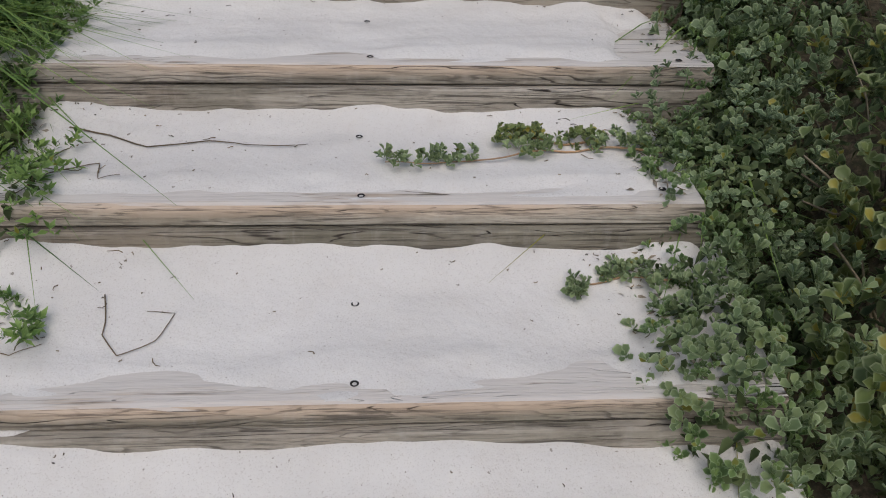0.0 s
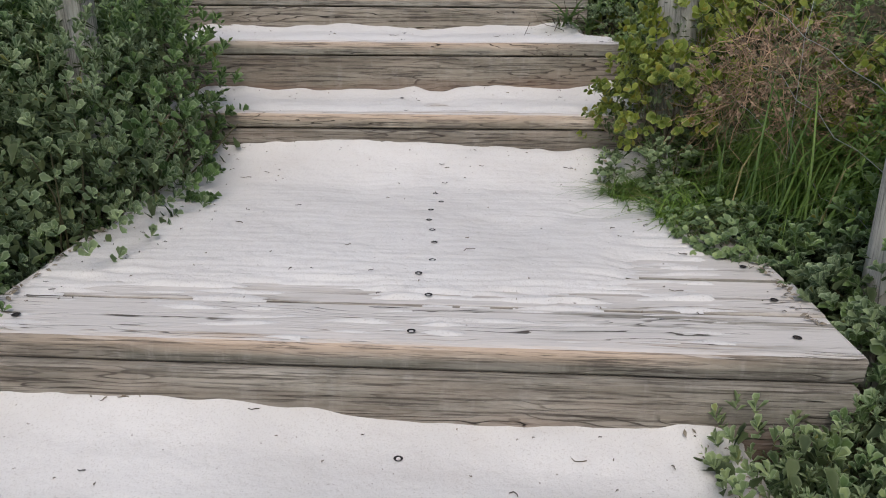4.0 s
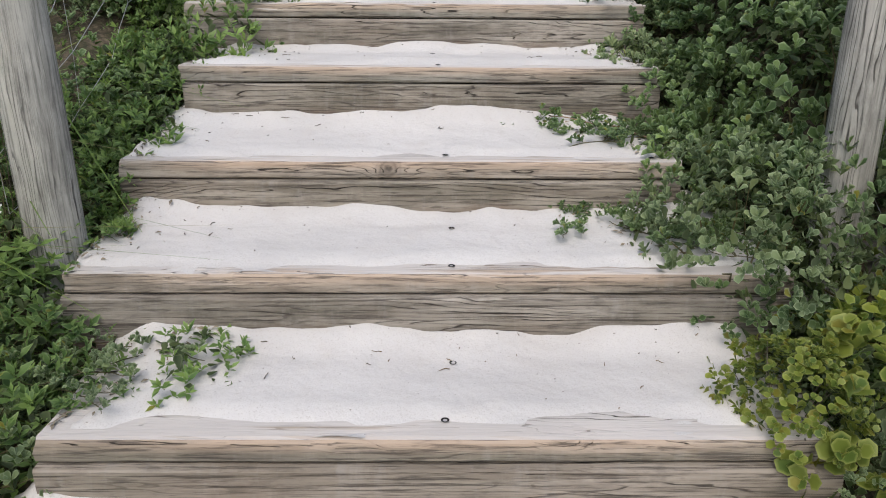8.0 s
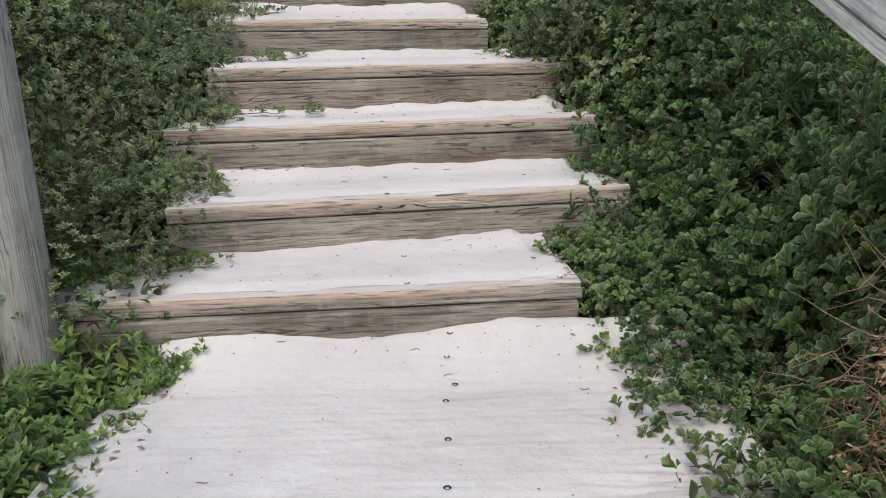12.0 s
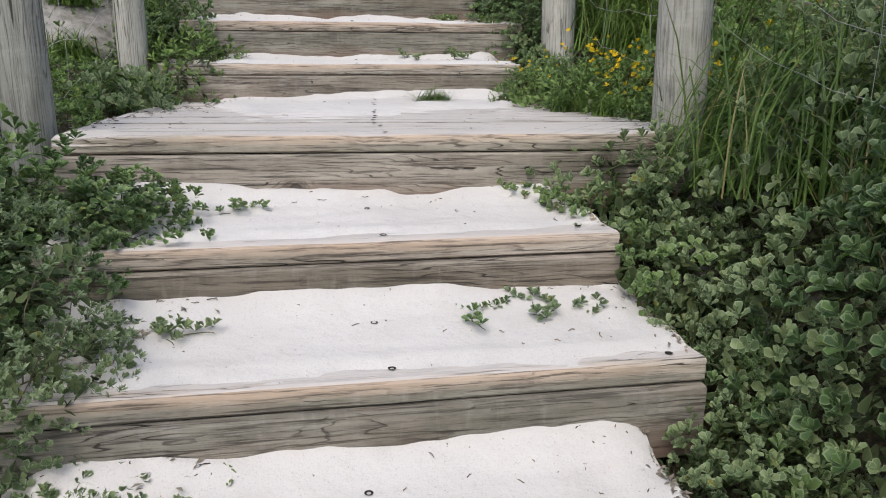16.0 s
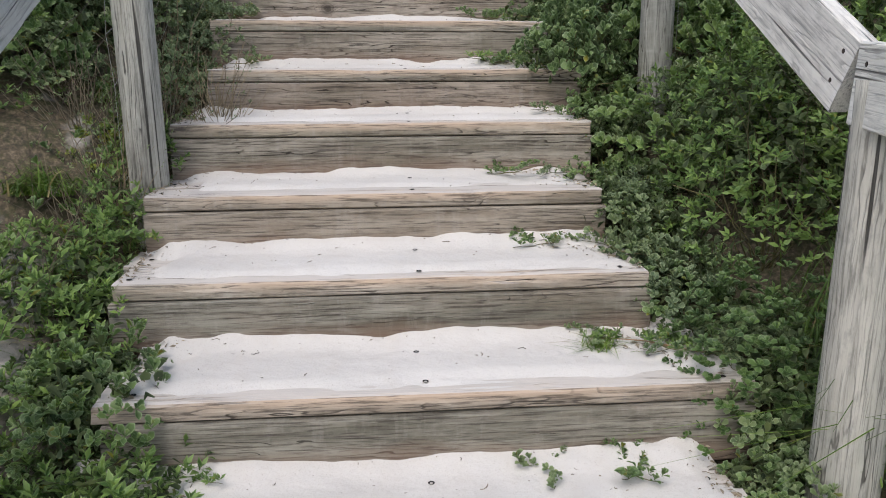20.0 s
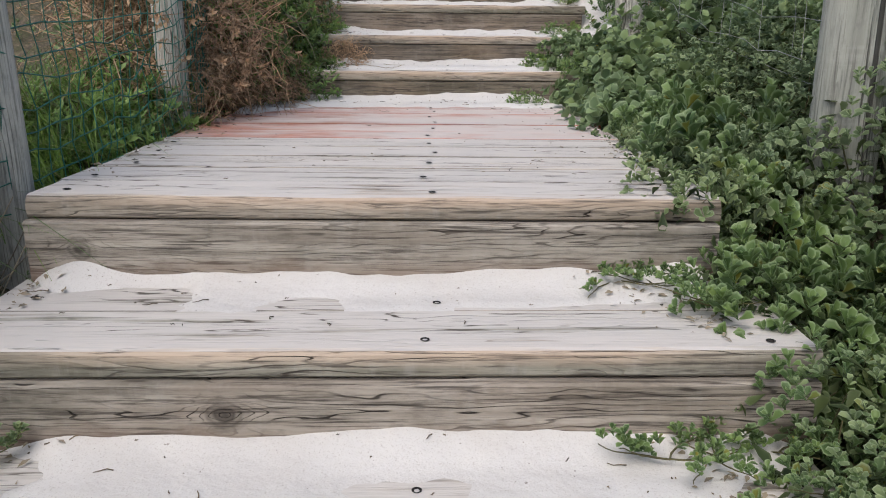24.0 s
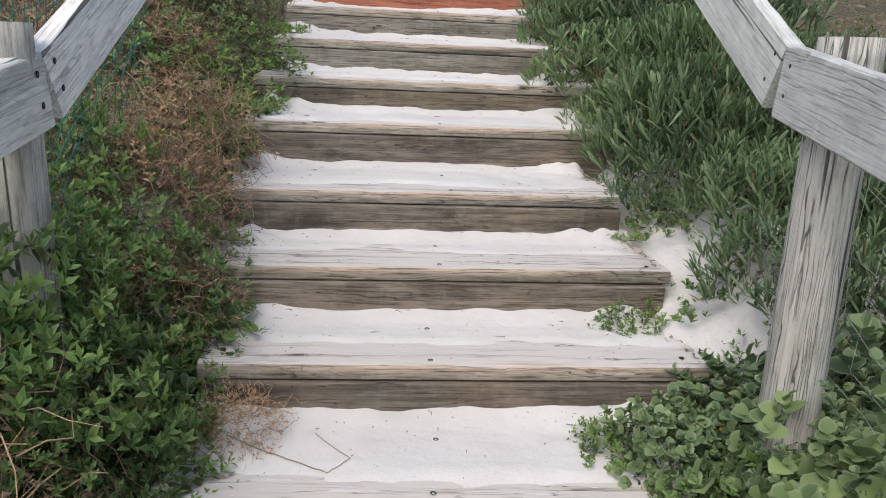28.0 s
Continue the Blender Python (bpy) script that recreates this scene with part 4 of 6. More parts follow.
def strip(length, width, lean, n=3):
    """A grass blade, bending over to y."""
    v, rim = [], []
    for k in range(n + 1):
        s = k / n
        w = width * (1 - s ** 2.2) * 0.5 + 0.0003
        y, z = length * lean * s ** 1.8, length * s * (1 - 0.45 * lean * s)
        v += [(-w, y, z), (0, y + w * 0.5, z), (w, y, z)]
        rim += [0.3, 0.0, 0.3]
    f = []
    for k in range(n):
        for c in range(2):
            q = k * 3 + c
            f += [(q, q + 1, q + 4), (q, q + 4, q + 3)]
    return np.array(v), np.array(f), np.array(rim)


def tuft(name, n, radius, length, width, mat, lean=(0.3, 1.1)):
    parts = []
    for lean_of in np.linspace(*lean, 4):
        k = n // 4
        a, r = pick.uniform(0, 6.283, k), radius * np.sqrt(pick.uniform(0, 1, k))
        turn = a + pick.normal(0, 0.7, k)
        z = np.zeros(k)
        m = np.stack([np.stack([np.cos(turn), -np.sin(turn), z], 1), np.stack([np.sin(turn), np.cos(turn), z], 1), np.stack([z, z, z + 1], 1)], 1)
        at = np.stack([r * np.cos(a - 1.57), r * np.sin(a - 1.57), z], 1)
        parts.append((strip(length, width, lean_of), placed(m, at, pick.uniform(0.45, 1.15, k))))
    # the four bends share one triangle list
    allv, allf, allr, base = [], [], [], 0
    for (v, f, rim), pl in parts:
        pts = (np.einsum("nij,kj->nki", pl[:, :, :3], v) + pl[:, None, :, 3]).reshape(-1, 3)
        allf.append((f[None] + (np.arange(len(pl)) * len(v))[:, None, None]).reshape(-1, 3) + base)
        allv.append(pts)
        allr.append(np.tile(rim, len(pl)))
        base += len(pts)
    one = np.array([[[1.0, 0, 0, 0], [0, 1, 0, 0], [0, 0, 1, 0]]])
    return cloud(name, (np.concatenate(allv), np.concatenate(allf), np.concatenate(allr)), one, mat)


def flower_heads(name, n, radius, low, high, petal, mat, petals=9):
    t = leaf(petal, petal * 0.42, 0.1, 0.1, 0.6, 0.8, True)
    a, r = pick.uniform(0, 6.283, n), radius * np.sqrt(pick.uniform(0, 1, n))
    at = np.stack([r * np.cos(a), r * np.sin(a), pick.uniform(low, high, n)], 1)
    ways, spots = [], []
    for q in at:
        up = np.array([0, 0, 1.0]) + pick.normal(0, 0.35, 3)
        m = frames_along(up[None])[0]
        for k in range(petals):
            ang = 6.283 * k / petals
            ways.append(m[:, 0] * math.cos(ang) + m[:, 2] * math.sin(ang) + m[:, 1] * 0.35)
            spots.append(q)
        for k in range(5):
            ways.append(m[:, 1] + pick.normal(0, 0.4, 3))
            spots.append(q)
    ways, spots = np.array(ways), np.array(spots)
    return cloud(name, t, placed(frames_along(ways), spots, pick.uniform(0.8, 1.1, len(ways))), mat), at


def trailing(name, runners, length, template, mat, whorl, size, gap=0.017):
    """Shoots creeping over the ground from one root: their leaves and their stems."""
    at, ways, paths = [], [], []
    first = pick.uniform(0, 6.283)
    for k in range(runners):
        a = first + k * 5.2 / runners + pick.normal(0, 0.3)
        long = length * pick.uniform(0.6, 1.15)
        path = wander((0, 0, 0.006), (math.cos(a), math.sin(a), 0.12), long, 8, 0.22)
        path = [np.array((p[0], p[1], 0.005 + 0.35 * abs(p[2]))) for p in path]
        paths.append(path)
        for s in np.arange(0.25 * long, long, gap):
            f = s / long * 8
            q = min(7, int(f))
            p = path[q] + (path[q + 1] - path[q]) * (f - q)
            way = path[q + 1] - path[q]
            side = np.array((-way[1], way[0], 0)) / (np.linalg.norm(way) + 1e-9)
            lean = pick.normal(0, 0.8)
            at.append(p + side * 0.012 * lean + np.array((0, 0, pick.uniform(0.006, 0.03))))
            ways.append(np.array((0, 0, 1.0)) + side * 0.7 * lean + way / (np.linalg.norm(way) + 1e-9) * 0.4)
    return whorls(name, np.array(at), np.array(ways), template, mat, whorl, 0.02, size), tubes("runner", paths, 0.0022, 0.0011, STEM)


PLANTS = {}


INNER = {"rosette": (0.26, 0.24), "tinged": (0.25, 0.24), "plump": (0.25, 0.24), "rosette_far": (0.32, 0.32), "rosette_tall": (0.28, 0.46), "mixed": (0.26, 0.24), "mixed_tall": (0.27, 0.42), "herb": (0.22, 0.17), "bush": (0.27, 0.46), "bush_tall": (0.28, 0.72), "broad": (0.28, 0.26), "finger": (0.27, 0.24), "vine": (0.25, 0.34), "grey_tall": (0.27, 0.42), "grey": (0.26, 0.27), "clump": (0.13, 0.10), "clump_grey": (0.13, 0.10), "clump_herb": (0.13, 0.10), "clump_fine": (0.13, 0.10)}


def shaded_leaves(radius, height):
    """Inner leaves that close the inside of a shrub; the shade in there is put into their colour."""
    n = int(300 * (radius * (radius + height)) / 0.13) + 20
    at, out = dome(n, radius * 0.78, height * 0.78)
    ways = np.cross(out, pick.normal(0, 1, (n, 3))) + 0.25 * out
    return cloud("shaded_leaves", INSIDE_LEAF, placed(frames_along(ways), at, pick.uniform(0.6, 1.15, n)), LEAF_SHADED)


def kind_of_plant(key, label, category, *pieces):
    """Keeps the meshes of one make of plant; the plants themselves share them."""
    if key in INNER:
        pieces = pieces + (("old_foliage", shaded_leaves(*INNER[key])),)
    PLANTS.setdefault(key, []).append((label, category, pieces))


ROUND = leaf(0.027, 0.0165, 0.75, 0.16, 0.66, 0.80, None)
ROUND_CHEAP = leaf(0.027, 0.0165, 0.65, 0.16, 0.72, 0.9, True)
ROUND_MID = leaf(0.027, 0.0165, 0.65, 0.16, 0.72, 0.9, True)
INSIDE_LEAF = leaf(0.034, 0.017, 0.4, 0.1, 0.7, 0.8, True)
NARROW = leaf(0.019, 0.0068, 0.25, 0.1, 0.55, 0.6, True)
LANCE_CHEAP = leaf(0.035, 0.014, 0.22, 0.25, 0.5, 0.5, True)
BROAD = leaf(0.047, 0.050, 0.34, 0.26, 0.36, 0.80)
VINE = leaf(0.040, 0.036, 0.2, 0.2, 0.5, 0.75, None)
FINGER = leaf(0.075, 0.0098, 0.6, -0.08, 0.5, 0.75, True)

SLIVER = (np.array([(0, 0, 0), (-0.0034, 0.010, 0.001), (0.0034, 0.010, 0.001), (0, 0.019, -0.002)]), np.array([(0, 2, 1), (1, 2, 3)]), np.array([0.1, 0.6, 0.6, 0.6]))
for k in range(4):
    kind_of_plant("rosette", "dense green fleshy-leaved shrub spilling towards the steps", "shrub",
                  ("foliage", rosettes("rosette_leaves", 200, 0.26, 0.24, ROUND, LEAF_ROSETTE, whorl=7, spread=0.024, size=(0.75, 1.2))), ("stem", stems("stems", 14, 0.24, 0.2, STEM)))
    kind_of_plant("plump", "green shrub with large cupped fleshy leaves beside the steps", "shrub",
                  ("foliage", rosettes("plump_leaves", 120, 0.26, 0.25, ROUND, LEAF_ROSETTE, whorl=8, spread=0.036, size=(1.15, 1.75))), ("stem", stems("stems", 12, 0.24, 0.2, STEM)))
    kind_of_plant("tinged", "yellow-tinged green fleshy-leaved shrub with bare twigs", "shrub",
                  ("foliage", rosettes("tinged_leaves", 190, 0.26, 0.25, ROUND, LEAF_TINGED, whorl=6, spread=0.026, size=(0.8, 1.35))), ("stem", stems("stems", 26, 0.26, 0.25, DRY_GREY, 0.004)))
    kind_of_plant("rosette_far", "dense green fleshy-leaved dune shrub", "shrub",
                  ("foliage", rosettes("rosette_leaves", 250, 0.32, 0.32, ROUND_CHEAP, LEAF_ROSETTE, whorl=6, spread=0.026, size=(0.8, 1.2))), ("stem", stems("stems", 8, 0.28, 0.25, STEM)))
    kind_of_plant("rosette_tall", "tall dense green fleshy-leaved shrub overhanging the steps", "shrub",
                  ("foliage", rosettes("rosette_leaves", 330, 0.28, 0.46, ROUND_MID, LEAF_DEEP, whorl=7, spread=0.024, size=(0.75, 1.15))), ("stem", stems("stems", 12, 0.26, 0.45, STEM)))
    kind_of_plant("grey", "grey-green saltbush with small leaves", "shrub",
                  ("foliage", rosettes("grey_leaves", 290, 0.26, 0.27, SLIVER, LEAF_GREY, whorl=10, spread=0.022, size=(0.65, 1.1), up=0.9)), ("stem", stems("stems", 20, 0.25, 0.24, DRY_GREY, 0.0025)))
    kind_of_plant("mixed", "grey-green soft-leaved dune shrub", "shrub",
                  ("foliage", rosettes("soft_leaves", 250, 0.26, 0.24, ROUND_CHEAP, LEAF_GREY, whorl=7, spread=0.024, size=(0.55, 1.05))), ("stem", stems("stems", 14, 0.24, 0.2, STEM)))
    kind_of_plant("herb", "bright green leafy herb beside the steps", "plant",
                  ("foliage", rosettes("herb_leaves", 175, 0.22, 0.17, LANCE_CHEAP, LEAF_BRIGHT, whorl=7, size=(0.6, 1.1), up=0.9)), ("stem", stems("stems", 12, 0.2, 0.14, STEM, 0.003)))
    kind_of_plant("mixed_tall", "tall grey-green soft-leaved dune shrub", "shrub",
                  ("foliage", rosettes("soft_leaves", 260, 0.27, 0.42, ROUND_MID, LEAF_GREY, whorl=6, spread=0.024, size=(0.5, 0.95))), ("stem", stems("stems", 14, 0.24, 0.38, STEM)))
    kind_of_plant("grey_tall", "tall grey-green saltbush with small narrow leaves", "shrub",
                  ("foliage", rosettes("grey_leaves", 420, 0.27, 0.42, SLIVER, LEAF_GREY, whorl=10, spread=0.022, size=(0.65, 1.1), up=0.9)), ("stem", stems("stems", 20, 0.25, 0.38, DRY_GREY, 0.0025)))
    kind_of_plant("bush_tall", "very tall bushy herb with dark green narrow leaves", "plant",
                  ("foliage", rosettes("herb_leaves", 360, 0.28, 0.72, LANCE_CHEAP, LEAF_BRIGHT, whorl=6, size=(0.5, 1.0), up=0.9)), ("stem", stems("stems", 18, 0.24, 0.62, STEM, 0.003)))
    kind_of_plant("bush", "tall bushy herb with dark green narrow leaves", "plant",
                  ("foliage", rosettes("herb_leaves", 270, 0.27, 0.46, LANCE_CHEAP, LEAF_BRIGHT, whorl=7, size=(0.55, 1.0), up=0.9)), ("stem", stems("stems", 16, 0.24, 0.4, STEM, 0.003)))
    for key, words, template, mat, tips in (("clump", "low clump of fleshy green leaves over the tread end", ROUND, LEAF_ROSETTE, 46), ("clump_grey", "low grey-green clump over the tread end", ROUND_CHEAP, LEAF_GREY, 60), ("clump_herb", "low bright green leafy clump over the tread end", LANCE_CHEAP, LEAF_BRIGHT, 50), ("clump_fine", "low grey-green clump of fine narrow leaves over the tread end", SLIVER, LEAF_GREY, 120), ("clump_gold", "clump of golden yellow dying leaves among the shrubs", ROUND, LEAF_GOLD, 26)):
        kind_of_plant(key, words, "low plant", ("foliage", rosettes("clump_leaves", int(tips * 1.35), 0.13, 0.10, template, mat, whorl=6, spread=0.022, size=(0.45, 0.9), up=0.8)), ("stem", stems("stems", 7, 0.12, 0.09, STEM, 0.002)))
for k in range(2):
    kind_of_plant("vine", "yellow-green round-leaved vine climbing through brush", "vine",
                  ("foliage", rosettes("vine_leaves", 180, 0.25, 0.34, VINE, LEAF_YELLOW, whorl=5, spread=0.06, size=(0.5, 1.1), up=0.2)), ("stem", stems("stems", 22, 0.24, 0.32, DRY_GREY, 0.004)))
    kind_of_plant("broad", "broad-leaved green creeper with cupped leaves", "creeper",
                  ("foliage", rosettes("broad_leaves", 165, 0.28, 0.26, BROAD, LEAF_BROAD, whorl=4, spread=0.055, size=(0.35, 1.2), up=0.7)), ("stem", stems("stems", 24, 0.26, 0.22, STEM)))
    kind_of_plant("finger", "blue-green succulent with upright finger leaves", "succulent",
                  ("foliage", rosettes("finger_leaves", 210, 0.27, 0.24, FINGER, LEAF_FINGER, whorl=6, size=(0.55, 1.2), up=1.9)), ("stem", stems("stems", 22, 0.24, 0.2, DRY)))
    kind_of_plant("grass", "tuft of bright green dune grass", "grass", ("grass_blade", tuft("grass_blades", 340, 0.10, 0.16, 0.0042, BLADE, (0.6, 1.7))))
    kind_of_plant("strap", "dark strappy grass with long bent blades", "grass", ("grass_blade", tuft("strap_blades", 130, 0.06, 0.34, 0.0075, LEAF_BRIGHT, (0.9, 2.6))))
    kind_of_plant("lily", "dark green rosette of long arching strap leaves", "strap plant", ("grass_blade", tuft("lily_blades", 40, 0.035, 0.18, 0.012, LEAF_ROSETTE, (0.8, 2.2))), ("brushwood", tangle("dry_runners", 12, 0.14, 0.05, LITTER, 0.22, 0.002)))
    kind_of_plant("wild_grass", "tall tangled green grass behind the fence", "grass", ("grass_blade", tuft("wild_blades", 760, 0.32, 0.36, 0.0036, BLADE, (0.5, 2.0))))
    kind_of_plant("dead", "dead brown shrub, a tangle of dry twigs", "dry shrub",
                  ("brushwood", tangle("brown_twigs", 300, 0.24, 0.26, DRY, 0.22, 0.0016)), ("dry_foliage", rosettes("dry_leaves", 260, 0.25, 0.26, SLIVER, DRY, whorl=7, size=(0.6, 1.3), up=-0.4)), ("fine_brushwood", tangle("grey_twigs", 40, 0.25, 0.25, DRY_GREY, 0.17, 0.0018)))
    kind_of_plant("twiggy", "thin grey twiggy weed with few leaves", "weed",
                  ("brushwood", stems("twigs", 60, 0.17, 0.42, DRY_GREY, 0.0022)), ("foliage", rosettes("sparse_leaves", 60, 0.16, 0.40, NARROW, LEAF_GREY, whorl=5, size=(0.5, 0.9))))
for k in range(4):
    for key, words, template, mat, count, whorl, size in (("sprig", "sprig of fleshy green leaves creeping over the sand", ROUND, LEAF_ROSETTE, 4, 7, (0.45, 0.85)),
            ("sprig_grey", "grey-green sprig trailing over the sandy tread", ROUND, LEAF_GREY, 3, 7, (0.5, 0.95)), ("sprig_herb", "green leafy sprig hanging onto the tread", LANCE_CHEAP, LEAF_BRIGHT, 5, 7, (0.45, 0.85))):
        leaves, runners = trailing("sprig_leaves", count, 0.15, template, mat, whorl, size)
        kind_of_plant(key, words, "creeping plant", ("foliage", leaves), ("stem", runners))


def flower_spots(n, radius, low, high):
    a, r, h = pick.uniform(0, 6.283, n), radius * np.sqrt(pick.uniform(0, 1, n)), pick.uniform(low, high, n)
    return [pose(r[k] * math.cos(a[k]), r[k] * math.sin(a[k]), h[k], pick.uniform(-25, 25), pick.uniform(-25, 25), 57 * a[k]) for k in range(n)]


for k in range(2):
    head = flower_heads("flower_head", 1, 0.0, 0.0, 0.001, 0.013, PETAL)[0]
    kind_of_plant("daisy", "weedy herb with small yellow daisy flowers", "flowering weed",
                  ("foliage", rosettes("weed_leaves", 150, 0.22, 0.22, LANCE_CHEAP, LEAF_BRIGHT, whorl=6, size=(0.35, 0.75), up=1.2)), ("stem", stems("stems", 46, 0.21, 0.26, STEM, 0.0022)),
                  *[("flower_head", head, spot) for spot in flower_spots(10, 0.22, 0.20, 0.31)])
    head = flower_heads("flower_head", 1, 0.0, 0.0, 0.001, 0.013, PETAL_WHITE, 6)[0]
    kind_of_plant("white", "tall weed with tiny white flowers", "flowering weed",
                  ("foliage", rosettes("weed_leaves", 130, 0.24, 0.30, LANCE_CHEAP, LEAF_BRIGHT, whorl=6, size=(0.3, 0.7), up=1.2)), ("stem", stems("stems", 60, 0.24, 0.38, STEM, 0.002)),
                  *[("flower_head", head, spot) for spot in flower_spots(14, 0.24, 0.33, 0.46)])
turn_of = random.Random(21)
TALLER = {"rosette": "rosette_tall", "rosette_far": "rosette_tall", "mixed": "mixed_tall", "grey": "grey_tall", "herb": "bush", "bush": "bush_tall"}


def plant(key, i, u, v, size=1.0, tall=1.0, h=None, sink=0.02):
    """A plant of one make beside step i; it stands on the ground, on the tread or, with h, at that height over the tread."""
    if tall > 1.22 and key in TALLER:
        key, tall = TALLER[key], tall * 0.62
    tall = min(1.25, max(0.75, tall))
    label, category, pieces = turn_of.choice(PLANTS[key])
    p = step_at(i, u, v)
    over = STEPS[i][4] < u < STEPS[i][5] and 0 < v < run_of(i)
    z = STEPS[i][2] if over else ground_height(p.x, p.y)
    if h is not None:
        z = STEPS[i][2] + h
    m = pose(p.x, p.y, z - sink, turn_of.uniform(-6, 6), turn_of.uniform(-6, 6), turn_of.uniform(0, 360))
    name = category.replace(" ", "_")
    ob = thing(name, m, label, category, "plants along the stairway")
    ob.scale = (size, size, size * tall)
    for nick, me, *spot in pieces:
        piece = part(nick, me, ob, spot[0] if spot else None)
        if nick in ("stem", "grass_blade", "brushwood", "fine_brushwood"):
            tagged(piece, kind="stuff")
    return ob


EDGES = {}


def edge(i, right, right_back, left, left_back):
    """Where the leaves begin on both sides of step i, at its front edge and at its back."""
    EDGES[i] = (right, right_back, left, left_back)


edge(1, 0.57, 0.57, 0.72, 0.72)
edge(2, 0.60, 0.58, 0.74, 0.74)
edge(3, 0.79, 0.76, 0.72, 0.70)
edge(4, 0.82, 0.67, 0.80, 0.80)
edge(5, 0.70, 0.66, 0.82, 0.80)
edge(6, 0.70, 0.68, 0.82, 0.80)
edge(7, 0.58, 0.54, 0.80, 0.80)
edge(8, 0.90, 0.46, 0.84, 1.0)
edge(9, 0.84, 0.80, 0.86, 0.84)
edge(10, 0.78, 0.74, 0.80, 0.88)
edge(11, 0.76, 0.74, 0.85, 0.80)
edge(12, 0.67, 0.66, 0.74, 0.50)
edge(13, 0.60, 0.28, 0.83, 0.72)
edge(14, 0.65, 0.27, 0.79, 0.78)
edge(15, 0.62, 0.45, 0.77, 0.67)
edge(16, 0.63, 0.60, 0.82, 0.80)
edge(17, 0.60, 0.37, 0.80, 0.65)
edge(18, 0.52, 0.48, 0.68, 0.53)
edge(19, 0.72, 0.70, 0.60, 0.50)
edge(20, 0.80, 0.78, 0.54, 0.52)
edge(21, 0.74, 0.54, 0.58, 0.36)
edge(22, 0.58, 0.54, 0.57, 0.30)
edge(23, 0.64, 0.60, 0.56, 0.40)
edge(24, 0.62, 0.44, 0.57, 0.55)
edge(25, 0.90, 0.50, 0.95, 0.52)
edge(26, 0.74, 0.70, 0.66, 0.50)
edge(27, 0.80, 0.47, 0.71, 0.70)
edge(28, 0.68, 0.40, 0.80, 0.78)
edge(29, 0.62, 0.42, 0.80, 0.80)
edge(30, 0.66, 0.50, 0.80, 0.80)
edge(31, 0.68, 0.30, 0.74, 0.72)
edge(32, 0.57, 0.38, 0.68, 0.64)
edge(33, 0.56, 0.32, 0.76, 0.74)
edge(34, 0.50, 0.62, 0.80, 0.70)
edge(35, 0.78, 0.58, 0.56, 0.54)
edge(36, 0.88, 0.70, 0.60, 0.56)
edge(37, 0.92, 0.68, 0.74, 0.66)
edge(38, 0.80, 0.78, 0.75, 0.74)


def border(side, first, last, keys, tall0, tall1, rows=3, far_keys=None, size=1.0, step_gap=0.25, low=0.0, reach=(0.0, 1.0)):
    """Rows of plants along one side (1 right, -1 left) from step first to step last; low shifts them away from the stairs."""
    ways = []
    for i in range(first, last + 1):
        run = min(run_of(i), 2.2)
        n = max(1, round(run / step_gap))
        ways += [(i, run * (k + 0.5) / n, (k + 0.5) / n) for k in range(n) if reach[0] <= (k + 0.5) / n <= reach[1]]
    for k, (i, v, f) in enumerate(ways):
        s = k / max(1, len(ways) - 1)
        tall = tall0 + (tall1 - tall0) * s
        front, back = EDGES.get(i, (0.66, 0.66, 0.7, 0.7))[0 if side > 0 else 2:][:2]
        margin = front + (back - front) * f if run_of(i) > 0.6 else front * 0.65 + back * 0.35
        small = {"herb": "clump_herb", "white": "clump_herb", "daisy": "clump_herb", "vine": "clump_herb", "rosette": "clump", "plump": "clump", "rosette_tall": "clump", "grey": "clump_fine", "mixed": "clump_grey"}.get(turn_of.choice(keys))
        if small and low < 0.1 and 1 <= i <= 38:
            plant(small, i, side * (margin + 0.06 + turn_of.uniform(-0.03, 0.03)), v + turn_of.uniform(-0.05, 0.05), turn_of.uniform(0.85, 1.25), tall * turn_of.uniform(0.8, 1.1), h=-0.035)
            plant(small, i, side * (margin + 0.20 + turn_of.uniform(-0.04, 0.04)), v + 0.12 + turn_of.uniform(-0.05, 0.05), turn_of.uniform(1.0, 1.4), tall * turn_of.uniform(0.9, 1.3), h=-0.05)
        for r in range(rows):
            key = turn_of.choice(keys if r == 0 or not far_keys else far_keys)
            if r > 0 and key == "rosette":
                key = "rosette_far"
            big = size * turn_of.uniform(0.8, 1.15) * (1 + 0.18 * r)
            u = side * (margin + low + 0.02 + 0.17 * big + 0.30 * r + turn_of.uniform(-0.05, 0.05))
            plant(key, i, u, v + turn_of.uniform(-0.08, 0.08), big, tall * turn_of.uniform(0.8, 1.2) * (1 + 0.1 * r))


# right side, upwards
border(1, -2, 1, ["mixed", "mixed", "tinged"], 1.2, 1.2, far_keys=["tinged", "tinged", "mixed"])
border(1, 2, 3, ["mixed", "grey", "mixed"], 1.2, 1.1, far_keys=["tinged", "grey", "herb"])
border(1, 4, 4, ["herb", "grass"], 0.8, 0.8, far_keys=["wild_grass", "bush"], low=0.08)
border(1, 5, 7, ["grey"], 1.3, 1.4, far_keys=["grey", "grey", "mixed"])
border(1, 8, 8, ["rosette", "mixed"], 0.9, 0.8, far_keys=["wild_grass", "bush", "twiggy"])
border(1, 9, 9, ["herb", "vine"], 1.0, 1.2, far_keys=["grey", "twiggy"])
border(1, 10, 12, ["vine", "vine", "herb"], 1.15, 1.1, far_keys=["grey", "vine"])
border(1, 13, 16, ["rosette", "rosette", "mixed"], 1.0, 1.1)
border(1, 17, 18, ["rosette", "rosette_tall"], 1.0, 1.15, far_keys=["rosette_tall"], low=0.05)
